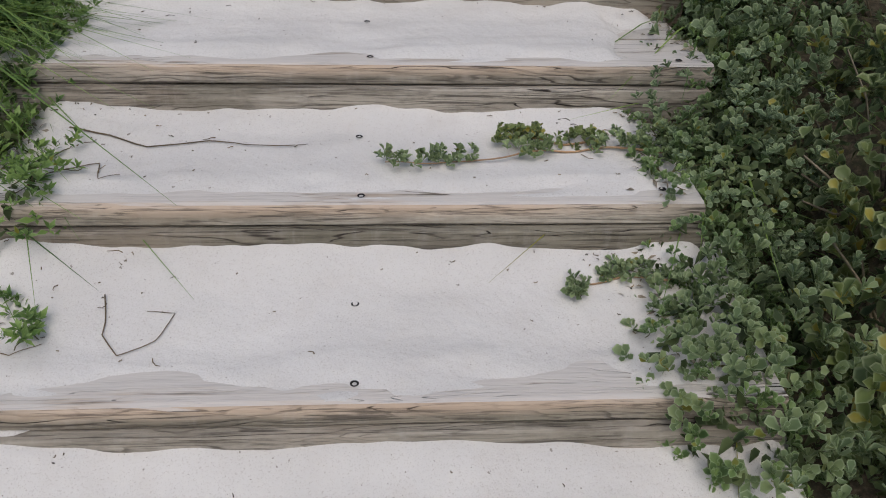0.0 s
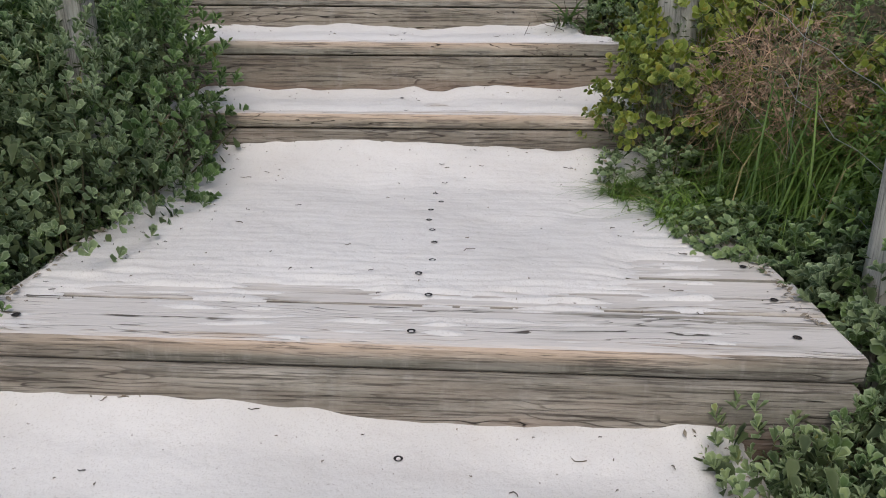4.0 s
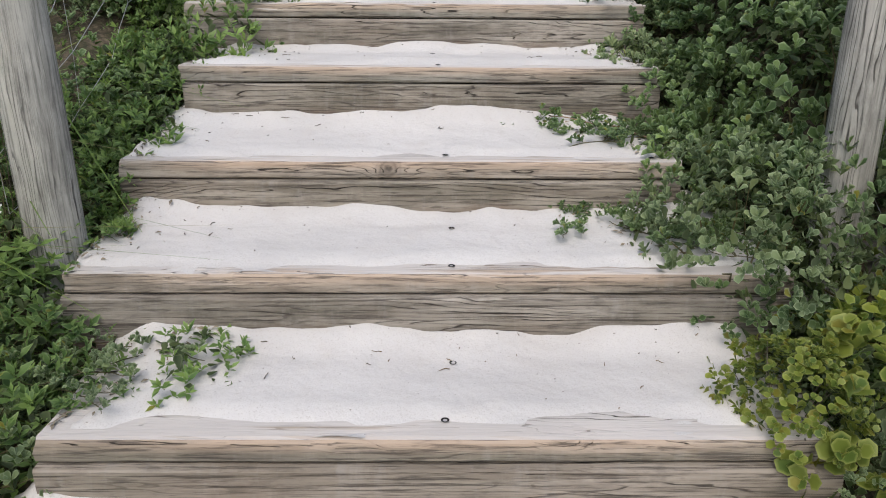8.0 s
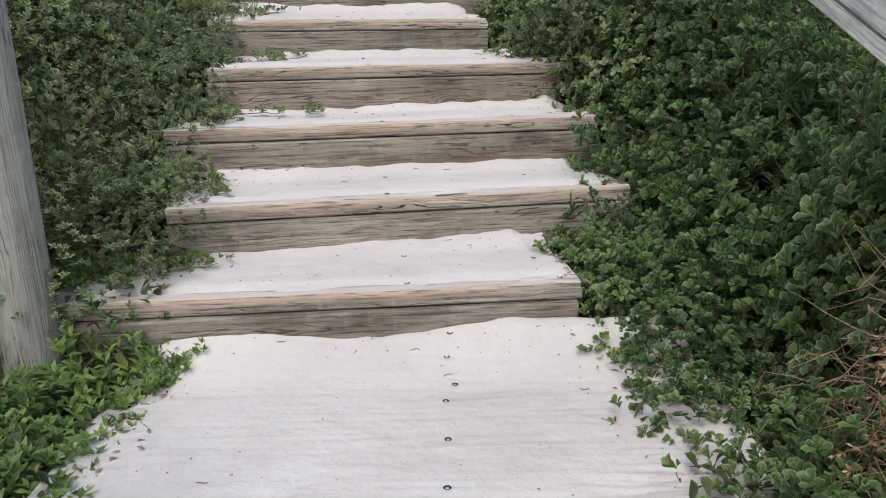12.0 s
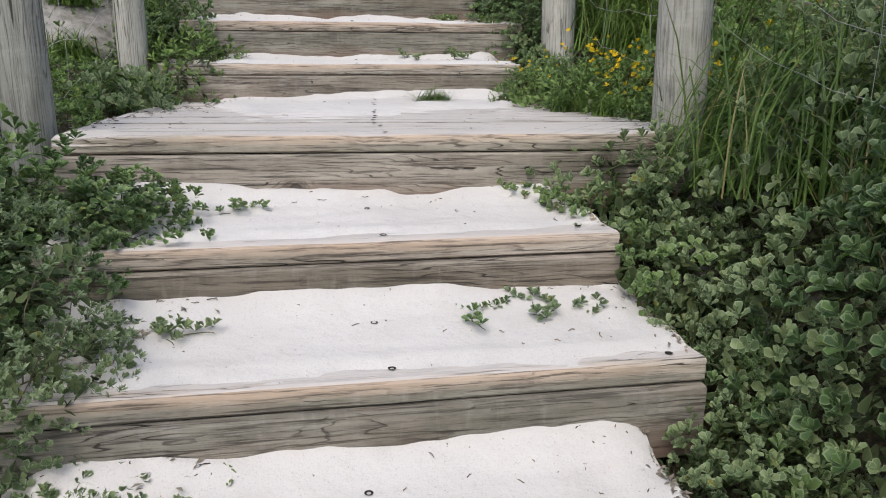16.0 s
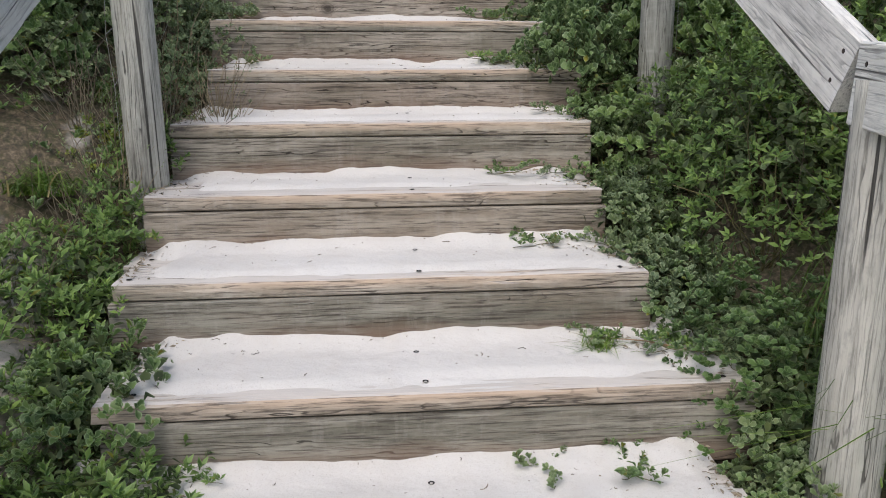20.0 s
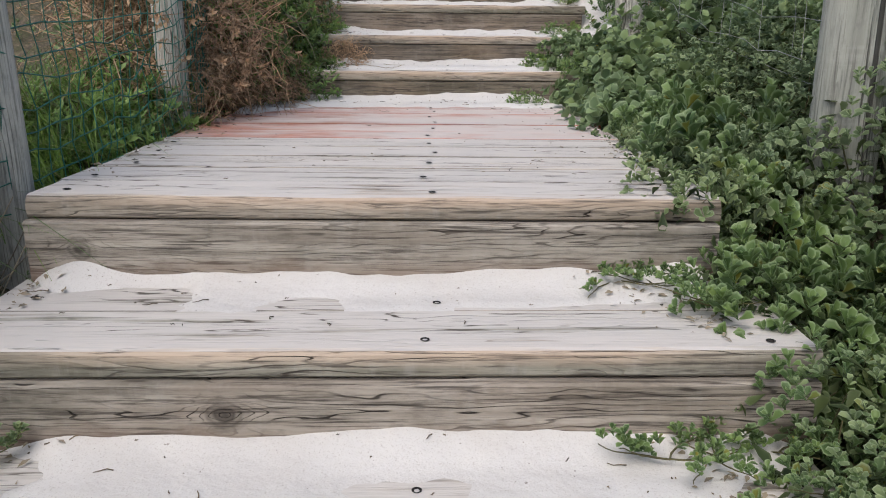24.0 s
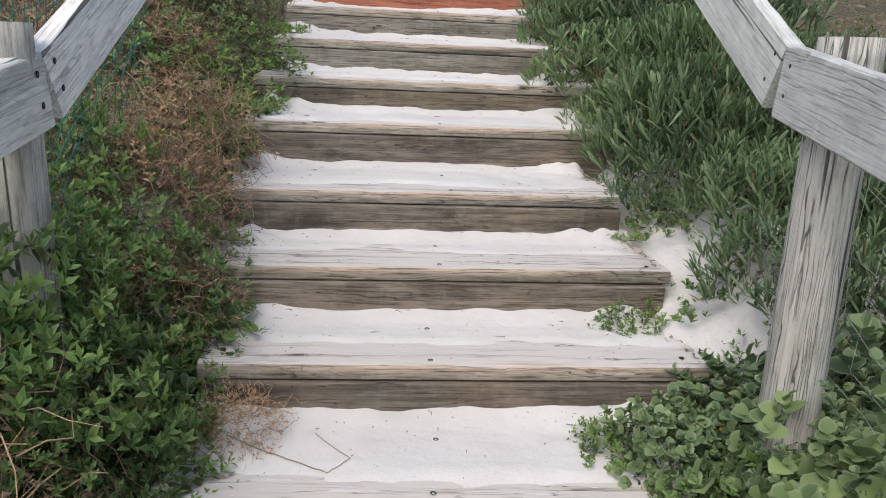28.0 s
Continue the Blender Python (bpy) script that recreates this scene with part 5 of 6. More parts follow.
border(1, 19, 21, ["mixed", "rosette"], 1.3, 1.3, far_keys=["rosette_tall", "tinged"])
border(1, 22, 24, ["mixed", "rosette", "mixed"], 1.3, 1.2, far_keys=["mixed_tall", "rosette", "wild_grass"])
border(1, 25, 25, ["daisy", "grass", "daisy"], 1.0, 1.1, far_keys=["daisy", "herb", "daisy", "grass"], low=0.02)
border(1, 26, 28, ["rosette", "mixed", "rosette"], 1.0, 1.15, 4, far_keys=["rosette", "herb", "mixed", "bush", "wild_grass"])
border(1, 29, 30, ["plump", "rosette"], 1.0, 1.15, 4, far_keys=["plump", "plump", "mixed", "bush"])
border(1, 31, 33, ["plump", "plump", "mixed"], 1.2, 1.2, far_keys=["plump", "bush", "plump"])
border(1, 34, 34, ["plump", "mixed"], 1.2, 1.2, far_keys=["plump", "mixed"], reach=(0.0, 0.45))
border(1, 34, 34, ["broad"], 1.1, 1.2, far_keys=["broad", "mixed"], reach=(0.45, 1.0))
border(1, 35, 35, ["broad", "herb"], 0.8, 0.7, far_keys=["finger", "broad"], low=0.06)
border(1, 36, 37, ["finger"], 1.0, 1.1, low=0.14)
border(1, 38, 43, ["finger"], 1.1, 1.2, low=-0.08)
# left side, upwards
border(-1, -2, 2, ["herb", "mixed"], 0.8, 0.9, far_keys=["grey", "herb"])
border(-1, 3, 3, ["strap", "herb"], 1.0, 1.1, far_keys=["strap", "grey"])
border(-1, 4, 7, ["herb", "grey"], 0.9, 1.1, far_keys=["grey", "twiggy"])
border(-1, 8, 8, ["rosette_tall", "mixed"], 1.1, 1.4, far_keys=["rosette_tall", "bush"])
border(-1, 9, 10, ["grey", "mixed"], 1.4, 1.1)
border(-1, 11, 12, ["herb", "white"], 0.9, 1.0, far_keys=["white", "grass", "white"])
border(-1, 13, 16, ["herb", "herb", "rosette"], 0.9, 0.95, rows=2, far_keys=["herb", "grey", "white"])
border(-1, 17, 17, ["herb"], 0.95, 1.0, rows=2, far_keys=["herb", "twiggy"])
border(-1, 18, 18, ["mixed", "grey"], 1.1, 1.3, far_keys=["mixed", "grey"])
border(-1, 19, 23, ["mixed", "grey", "mixed"], 1.4, 1.4, rows=4, far_keys=["mixed", "mixed", "grey"])
border(-1, 24, 24, ["rosette", "mixed"], 1.1, 1.1)
border(-1, 26, 27, ["mixed", "rosette", "grass"], 0.9, 0.8, rows=2, far_keys=["herb", "grass"])
border(-1, 28, 28, ["grass", "herb"], 0.8, 0.8, rows=1)
border(-1, 29, 30, ["grass", "twiggy"], 0.7, 0.8, rows=1, low=0.16)
border(-1, 28, 30, ["wild_grass", "bush"], 1.1, 1.2, rows=3, far_keys=["bush", "wild_grass", "herb"], low=0.75)
border(-1, 31, 33, ["grass", "twiggy", "mixed"], 0.8, 0.8, far_keys=["mixed", "bush", "herb"], low=0.16)
border(-1, 35, 36, ["herb", "bush", "dead"], 0.9, 1.0, far_keys=["dead", "herb", "bush", "finger"])
border(-1, 37, 42, ["dead", "herb", "dead", "twiggy"], 1.0, 1.1, far_keys=["dead", "herb", "mixed", "dead"])
# creeping shoots along the backs of the treads
CREEPER = {1: ("sprig", "sprig_herb"), 9: ("sprig_grey", "sprig_grey"), 13: ("sprig", "sprig_herb"), 19: ("sprig", "sprig_grey"), 24: ("sprig", "sprig"), 26: ("sprig_grey", "sprig_herb"), 31: ("sprig", "sprig_grey"), 35: ("sprig_herb", "sprig_herb")}
for i in range(1, 42):
    if i in (8, 25, 34):
        continue
    pair = CREEPER[max(k for k in CREEPER if k <= i)]
    right, right_back, left, left_back = EDGES.get(i, (0.66, 0.62, 0.7, 0.68))
    run = min(run_of(i), 1.3)
    for side, front, back, key in ((1, right, right_back, pair[0]), (-1, left, left_back, pair[1])):
        limit = STEPS[i][5] if side > 0 else -STEPS[i][4]
        u = back + 0.05
        while u < limit:
            f = min(1.0, max(0.0, (u - back) / max(0.06, front - back)))
            for v in (run - 0.06, run - 0.16, run - 0.26):
                if v > run - 0.06 - 0.24 * f - 0.02 and v > 0.03:
                    plant(key, i, side * (u + turn_of.uniform(-0.03, 0.03)), v + turn_of.uniform(-0.03, 0.02), turn_of.uniform(0.6, 0.95), 1.0, sink=-0.012)
            u += 0.13
# by the landings and on the treads
for k in range(6):
    plant("herb", 25, -1.0 - 0.1 * (k % 2), 0.1 + 0.2 * k, 0.8, 0.7)
    plant(("grass", "herb")[k % 2], 25, -1.35, 0.2 * k, 0.9, 0.8)
    plant("wild_grass", 34, -1.15, 0.1 + 0.28 * k, 1.0, 0.8)
for k, (i, u, v, key, size) in enumerate(((25, 0.70, 0.72, "grass", 1.0), (25, 0.78, 0.52, "grass", 0.9),
        (25, 0.74, 0.92, "daisy", 0.9), (25, 0.86, 0.75, "daisy", 1.0), (25, 0.66, 1.18, "daisy", 0.8), (25, 0.24, 1.16, "grass", 0.8), (25, 0.95, 1.05, "daisy", 1.1), (25, 0.92, 0.35, "daisy", 0.8),
        (8, 0.62, 0.72, "grass", 0.9), (8, 0.52, 0.92, "grass", 0.8), (8, 0.74, 0.50, "broad", 0.45), (8, 0.66, 0.56, "broad", 0.4), (8, 0.34, 1.05, "grass", 0.35))):
    plant(key, i, u, v, size, 0.9)
for i, u, v, key, size in ((12, -0.50, 0.24, "clump_herb", 0.95), (11, -0.62, 0.24, "clump_herb", 0.9), (16, -0.60, 0.17, "herb", 0.8), (16, -0.36, 0.22, "sprig_herb", 0.95), (13, 0.30, 0.26, "sprig", 0.87), (13, 0.44, 0.24, "sprig", 1.00),
        (13, 0.58, 0.16, "sprig", 1.15), (14, 0.24, 0.28, "sprig", 0.80), (14, 0.36, 0.26, "sprig", 0.93), (14, 0.50, 0.2, "sprig", 1.05), (12, 0.62, 0.1, "vine", 0.5), (3, -0.84, 0.16, "strap", 0.9), (2, -0.90, 0.24, "strap", 0.8), (2, -0.64, 0.12, "sprig_herb", 1.0), (1, -0.58, 0.22, "sprig_herb", 1.0), (1, -0.74, 0.10, "sprig_herb", 1.0), (2, -0.74, 0.05, "sprig_herb", 1.1), (4, -0.72, 0.16, "sprig_herb", 1.1), (4, -0.84, 0.05, "strap", 0.8), (3, 0.82, 0.12, "strap", 0.9), (4, 0.90, 0.06, "strap", 0.9), (2, 0.78, 0.18, "strap", 0.8),
        (4, 0.62, 0.20, "clump_grey", 0.6)):
    plant(key, i, u, v, size, 0.9, sink=-0.012 if key[:5] == "sprig" else 0.02)
for i, u, v, key, size in ((21, -0.28, 0.27, "sprig", 0.87), (20, -0.44, 0.24, "sprig_grey", 0.97), (20, -0.22, 0.26, "sprig", 0.83), (22, -0.42, 0.24, "sprig_grey", 0.95), (23, 0.20, 0.25, "sprig", 0.93), (23, 0.40, 0.24, "sprig_grey", 0.95), (23, -0.44, 0.2, "sprig_grey", 1.00),
        (24, -0.56, 0.18, "rosette", 0.7), (24, -0.30, 0.28, "sprig", 0.77), (24, 0.42, 0.26, "sprig", 1.10), (24, 0.58, 0.14, "rosette", 0.7), (26, 0.28, 0.26, "sprig_grey", 0.80), (26, 0.46, 0.22, "sprig", 1.00),
        (27, 0.16, 0.27, "grass", 0.35), (27, 0.48, 0.22, "grass", 0.6), (28, 0.38, 0.24, "sprig", 0.85), (29, 0.34, 0.24, "sprig", 0.90), (30, -0.66, 0.16, "twiggy", 0.9), (31, -0.62, 0.18, "sprig_grey", 0.85), (32, -0.66, 0.24, "sprig_grey", 0.85),
        (31, 0.36, 0.24, "sprig_herb", 1.00), (32, 0.36, 0.26, "sprig", 0.95), (33, 0.42, 0.26, "sprig", 0.85)):
    plant(key, i, u, v, size, 0.9, sink=-0.012 if key[:5] == "sprig" else 0.02)
for i, u, v, key, size in ((30, -0.86, 0.10, "twiggy", 1.0), (30, -0.92, -0.15, "twiggy", 0.9), (34, -0.94, 1.10, "dead", 0.9), (34, -0.72, 1.95, "dead", 0.7), (34, -1.05, 0.75, "herb", 1.1), (34, -0.95, 0.95, "herb", 1.0), (34, -0.98, 1.2, "herb", 1.0),
        (34, -0.92, 1.0, "herb", 0.9), (34, -1.05, 1.6, "herb", 1.2), (34, -0.82, 1.95, "herb", 1.2), (34, -1.1, 0.8, "twiggy", 0.9), (17, 0.80, 0.30, "dead", 0.95), (17, 0.66, 0.12, "herb", 0.35), (5, 0.98, 0.2, "dead", 0.5), (18, 1.0, 0.15, "rosette_tall", 1.15), (19, 0.95, 0.1, "rosette_tall", 1.15), (19, 1.2, 0.2, "rosette_tall", 1.2), (20, 1.12, 0.1, "rosette_tall", 1.15), (20, 1.3, 0.25, "rosette_tall", 1.1), (18, 1.25, 0.0, "rosette_tall", 1.1),
        (35, 0.46, 0.25, "herb", 0.5), (35, 0.60, 0.2, "broad", 0.6), (35, 0.62, 0.05, "herb", 0.5), (36, 0.62, 0.3, "herb", 0.45), (35, -0.50, 0.28, "dead", 0.5), (34, 0.40, 1.9, "herb", 0.4)):
    plant(key, i, u, v, size, 1.1)

for i, u, v, key, size, tall, h in ((34, -0.95, 1.32, "dead", 1.3, 1.2, 0.12), (34, -0.90, 1.58, "dead", 1.3, 1.25, 0.2), (34, -1.08, 1.62, "dead", 1.3, 1.2, 0.25), (34, -0.80, 1.92, "herb", 1.0, 1.2, 0.12), (34, -0.94, 1.98, "dead", 1.1, 1.2, 0.15), (35, -0.80, 0.15, "herb", 1.1, 1.2, 0.15), (17, 0.84, 0.36, "dead", 0.8, 1.2, 0.06), (17, 0.92, 0.50, "dead", 0.9, 1.2, 0.16), (17, 0.98, 0.24, "dead", 0.9, 1.2, 0.14), (34, -0.98, 1.12, "clump_herb", 1.3, 1.2, 0.12), (34, -1.04, 1.36, "clump_herb", 1.4, 1.2, 0.42), (34, -0.92, 0.98, "clump_herb", 1.2, 1.2, 0.02), (34, -1.0, 1.55, "clump_herb", 1.3, 1.2, 0.5),
        (8, -0.98, 0.75, "mixed_tall", 1.15, 1.3, -0.1), (8, -0.90, 0.5, "mixed_tall", 1.1, 1.2, -0.1), (8, -0.92, 0.85, "grey_tall", 1.1, 1.3, 0.0), (8, -0.92, 1.0, "rosette_tall", 1.1, 1.3, -0.1), (8, -1.0, 1.2, "bush", 1.2, 1.5, -0.1),
        (18, 0.56, 0.05, "clump", 1.2, 1.2, -0.12), (19, 0.62, 0.0, "clump", 1.2, 1.2, -0.12), (9, 0.74, 0.05, "clump_herb", 1.1, 1.0, -0.1), (30, -1.6, 0.2, "bush", 1.3, 1.5, 0.0), (31, -1.4, 0.2, "rosette_tall", 1.2, 1.3, 0.0), (32, -1.35, 0.2, "bush", 1.3, 1.5, 0.0), (33, -1.3, 0.2, "rosette_tall", 1.2, 1.3, 0.0),
        (28, -0.98, 0.1, "clump_herb", 1.2, 1.2, -0.1), (28, -1.08, 0.3, "vine", 0.7, 0.6, -0.15), (29, -1.02, 0.1, "twiggy", 0.9, 0.9, -0.15), (29, -0.92, 0.25, "clump_grey", 1.0, 1.0, -0.14), (30, -0.95, 0.1, "twiggy", 1.1, 1.0, -0.15), (30, -1.08, 0.2, "vine", 0.7, 0.7, -0.15),
        (31, -0.92, 0.1, "twiggy", 1.2, 1.0, -0.15), (31, -1.0, 0.3, "dead", 0.7, 0.9, -0.15), (32, -0.95, 0.15, "twiggy", 1.1, 1.0, -0.15), (33, -0.95, 0.1, "clump_grey", 1.3, 1.3, -0.12), (33, -0.92, 0.3, "twiggy", 1.0, 0.9, -0.12)):
    plant(key, i, u, v, size, tall, h)

# strappy and weedy plants by the lower steps, vine round the post, creeper under the upper post
for i, u, v, key, size, tall, h in ((3, -0.90, 0.05, "strap", 0.62, 1.0, 0.06), (3, -0.84, 0.16, "strap", 0.6, 1.0, 0.05), (3, -0.96, 0.2, "strap", 0.7, 1.0, 0.08), (4, -0.92, 0.0, "strap", 0.6, 1.0, 0.0),
        (10, 0.62, 0.315, "lily", 1.0, 1.0, 0.03), (10, 0.68, 0.29, "lily", 0.8, 0.9, 0.02), (10, -1.02, 0.1, "white", 1.0, 1.0, -0.08), (10, -1.2, 0.3, "white", 1.1, 1.1, -0.02), (11, -1.0, 0.15, "white", 1.0, 1.1, -0.05), (11, -1.2, 0.2, "white", 1.2, 1.1, 0.0),
        (12, -0.98, 0.1, "white", 1.1, 1.1, -0.05), (12, -1.22, 0.25, "white", 1.2, 1.2, 0.0), (13, -1.05, 0.2, "white", 1.0, 1.1, 0.0), (13, -1.35, 0.1, "wild_grass", 1.2, 1.0, 0.0), (12, -1.5, 0.1, "wild_grass", 1.3, 1.0, 0.0), (11, -1.5, 0.1, "wild_grass", 1.3, 1.0, -0.05), (14, -1.4, 0.2, "wild_grass", 1.3, 1.0, 0.0), (10, -1.45, 0.1, "white", 1.2, 1.1, -0.05),
        (9, 0.74, -0.08, "vine", 0.7, 1.0, -0.02), (9, 0.86, 0.05, "vine", 0.75, 1.2, 0.1), (9, 0.80, -0.02, "twiggy", 0.9, 1.1, -0.1), (9, 1.0, -0.25, "dead", 0.8, 1.2, 0.05), (8, 1.25, 0.8, "dead", 0.9, 1.2, 0.15), (8, 1.15, 0.95, "vine", 0.7, 1.0, 0.2),
        (21, 0.80, 0.02, "mixed", 0.9, 1.0, 0.12), (21, 0.98, 0.10, "mixed", 1.0, 1.1, 0.20), (20, 0.96, 0.25, "mixed", 1.0, 1.1, 0.10), (21, 1.14, -0.05, "mixed", 1.0, 1.2, 0.22), (21, 1.05, 0.25, "mixed_tall", 1.0, 1.1, 0.05), (21, 1.3, 0.2, "mixed_tall", 1.0, 1.1, 0.1), (22, 1.0, 0.1, "mixed_tall", 1.0, 1.0, 0.0),
        (5, 0.90, 0.06, "dead", 0.5, 1.1, -0.08), (5, 0.96, 0.22, "dead", 0.55, 1.1, 0.0), (34, -0.95, 1.85, "herb", 1.2, 1.2, 0.42), (34, -1.02, 1.68, "dead", 1.2, 1.2, 0.40), (35, -0.98, 0.1, "herb", 1.2, 1.2, 0.42), (34, -0.90, 1.30, "dead", 0.9, 1.0, 0.10),
        (34, -0.74, 1.80, "dead", 0.7, 1.0, 0.04), (34, -0.80, 1.50, "dead", 0.75, 1.0, 0.05), (15, -0.68, 0.27, "clump_herb", 1.4, 1.2, 0.0), (16, -0.86, 0.18, "herb", 0.8, 1.1, 0.02), (16, -0.98, 0.28, "herb", 0.9, 1.2, 0.06), (16, -0.84, 0.30, "clump_herb", 1.3, 1.2, 0.08), (17, -0.86, 0.16, "herb", 0.75, 1.0, -0.02), (16, -1.12, 0.2, "white", 0.9, 1.0, 0.05), (15, -0.78, 0.18, "herb", 0.8, 1.0, -0.05), (14, -0.80, 0.25, "clump_herb", 1.3, 1.1, -0.04),
        (18, 0.56, 0.24, "rosette", 0.75, 1.0, -0.14), (18, 0.62, 0.10, "rosette", 0.8, 1.0, -0.16), (18, 0.54, 0.32, "clump", 1.2, 1.1, -0.05), (28, -1.05, 0.1, "twiggy", 0.8, 0.8, -0.1), (27, -1.15, 0.2, "grass", 0.8, 0.9, -0.06), (28, -1.25, 0.2, "dead", 0.6, 0.7, -0.1), (27, -1.35, 0.1, "twiggy", 0.8, 0.8, -0.05), (26, -1.3, 0.2, "dead", 0.6, 0.6, -0.1),
        (34, 0.86, 1.78, "broad", 1.1, 1.0, -0.02), (34, 0.98, 1.95, "broad", 1.2, 1.1, 0.0), (35, 0.98, 0.0, "broad", 1.1, 1.0, 0.0), (35, 0.90, 0.18, "broad", 0.8, 0.9, 0.0), (35, 1.15, 0.15, "broad", 1.2, 1.1, 0.05), (33, 0.98, 0.22, "clump_gold", 1.0, 1.1, 0.22),
        (34, -0.80, 1.74, "bush", 0.9, 1.1, 0.12), (34, -0.88, 1.60, "herb", 1.0, 1.2, 0.28), (35, -0.86, 0.0, "herb", 1.1, 1.2, 0.25), (2, -0.70, 0.06, "clump_herb", 1.0, 1.0, -0.03), (2, -0.78, 0.18, "clump_herb", 1.2, 1.1, -0.02), (3, -0.78, 0.10, "clump_herb", 1.1, 1.1, -0.02), (3, -0.86, 0.24, "herb", 0.8, 1.0, 0.0), (35, -0.66, 0.1, "twiggy", 0.7, 0.7, -0.05), (36, -0.80, 0.2, "dead", 0.9, 1.0, 0.05), (37, -0.92, 0.2, "dead", 1.0, 1.1, 0.1), (38, -0.95, 0.15, "dead", 1.0, 1.1, 0.1), (36, -1.0, 0.1, "herb", 1.1, 1.2, 0.2), (37, -1.15, 0.1, "herb", 1.1, 1.2, 0.25), (34, -0.98, 1.95, "dead", 1.0, 1.1, 0.0)):
    plant(key, i, u, v, size, tall, h)


def creeper(i, places, tufts, template, mat, words):
    """A shoot creeping over the sand through the given (u, v) places, leafy within the given shares of its length."""
    path = []
    for (u0, v0), (u1, v1) in zip(places, places[1:]):
        for k in range(6):
            u, v = u0 + (u1 - u0) * k / 6, v0 + (v1 - v0) * k / 6
            path.append(np.array((u, v + 0.006 * math.sin(40 * u), max(0.0, sand_height(i, u, v)) + 0.008 + 0.005 * math.sin(25 * u))))
    at, ways = [], []
    for k, p in enumerate(path):
        f = k / len(path)
        if any(a <= f <= b for a, b in tufts):
            for _ in range(4):
                at.append(p + pick.normal(0, 0.013, 3) * np.array((1, 1, 0.3)) + np.array((0, 0, pick.uniform(0.004, 0.022))))
                ways.append(pick.normal(0, 0.6, 3) + np.array((0, 0, 1.0)))
    m = pose(*STEPS[i][:3], 0, 0, math.degrees(STEPS[i][3]))
    ob = thing("creeping_plant", m, words, "creeping plant", "plants along the stairway")
    part("foliage", whorls("shoot_leaves", np.array(at), np.array(ways), template, mat, 6, 0.02, (0.4, 0.85)), ob)
    tagged(part("stem", tubes("runner", [path], 0.0034, 0.0014, DRY), ob), kind="stuff")


creeper(2, ((0.66, 0.17), (0.50, 0.19), (0.38, 0.19), (0.26, 0.15), (0.16, 0.14), (0.02, 0.12)), ((0.0, 0.25), (0.40, 0.50), (0.68, 1.0)), ROUND, LEAF_GREY, "grey-green shoot on a brown stem creeping over the sand")
creeper(2, ((0.52, 0.22), (0.42, 0.22), (0.34, 0.24), (0.28, 0.23)), ((0.1, 0.3), (0.5, 1.0)), ROUND, LEAF_TINGED, "yellowing leafy shoot trailing over the sandy tread")
creeper(1, ((0.60, 0.26), (0.50, 0.27), (0.42, 0.26), (0.38, 0.22)), ((0.0, 0.6), (0.75, 1.0)), ROUND, LEAF_GREY, "short grey-green shoot creeping over the sand")
creeper(14, ((0.70, 0.20), (0.54, 0.24), (0.40, 0.27), (0.28, 0.28)), ((0.0, 0.4), (0.55, 0.7), (0.85, 1.0)), ROUND, LEAF_ROSETTE, "green shoot with a bare stem along the riser")
creeper(27, ((0.76, 0.14), (0.60, 0.22), (0.44, 0.26)), ((0.1, 0.5), (0.7, 1.0)), LANCE_CHEAP, LEAF_BRIGHT, "leafy green shoot trailing over the sandy tread")

# clumps at the corners of the treads
for i in range(1, 39):
    if i in (25, 34):
        continue
    pair = CREEPER[max(k for k in CREEPER if k <= i)]
    right, right_back, left, left_back = EDGES[i]
    for side, front, key in ((1, right, pair[0]), (-1, left, pair[1])):
        key = {"sprig": "clump", "sprig_grey": "clump_grey", "sprig_herb": "clump_herb"}[key]
        plant(key, i, side * (front + 0.05), turn_of.uniform(0.0, 0.08), turn_of.uniform(0.9, 1.2), 1.1, -0.10)
        plant(key, i, side * (front + 0.12), run_of(i) * 0.5, turn_of.uniform(0.9, 1.3), 1.2, -0.06)
for i, u, v, key, size, tall, h in ((35, 0.74, 0.16, "daisy", 0.55, 0.8, 0.0), (7, 0.60, 0.22, "clump_grey", 1.2, 1.1, -0.02), (7, 0.72, 0.12, "clump_grey", 1.3, 1.2, -0.03), (7, 0.76, 0.30, "clump", 1.3, 1.2, -0.03), (26, -0.70, 0.12, "clump_herb", 1.4, 1.2, -0.03), (26, -0.62, 0.25, "clump_herb", 1.2, 1.1, -0.02), (26, -0.84, 0.2, "herb", 1.0, 1.1, -0.1),
        (27, -0.76, 0.12, "clump", 1.4, 1.2, -0.04), (27, -0.88, 0.25, "herb", 1.0, 1.0, -0.1), (25, -0.76, 1.32, "clump", 1.5, 1.2, -0.02), (25, -0.86, 1.12, "herb", 0.9, 1.0, -0.05), (25, -0.90, 0.85, "clump_grey", 1.5, 1.2, -0.03),
        (25, 0.72, 1.0, "clump_herb", 1.3, 1.3, -0.02), (25, 0.82, 0.8, "clump_herb", 1.3, 1.3, -0.02), (25, 0.66, 1.25, "clump_herb", 1.2, 1.2, -0.02), (25, 0.84, 1.2, "clump", 1.5, 1.3, -0.02), (25, 0.74, 1.42, "clump", 1.5, 1.3, -0.02)):
    plant(key, i, u, v, size, tall, h)


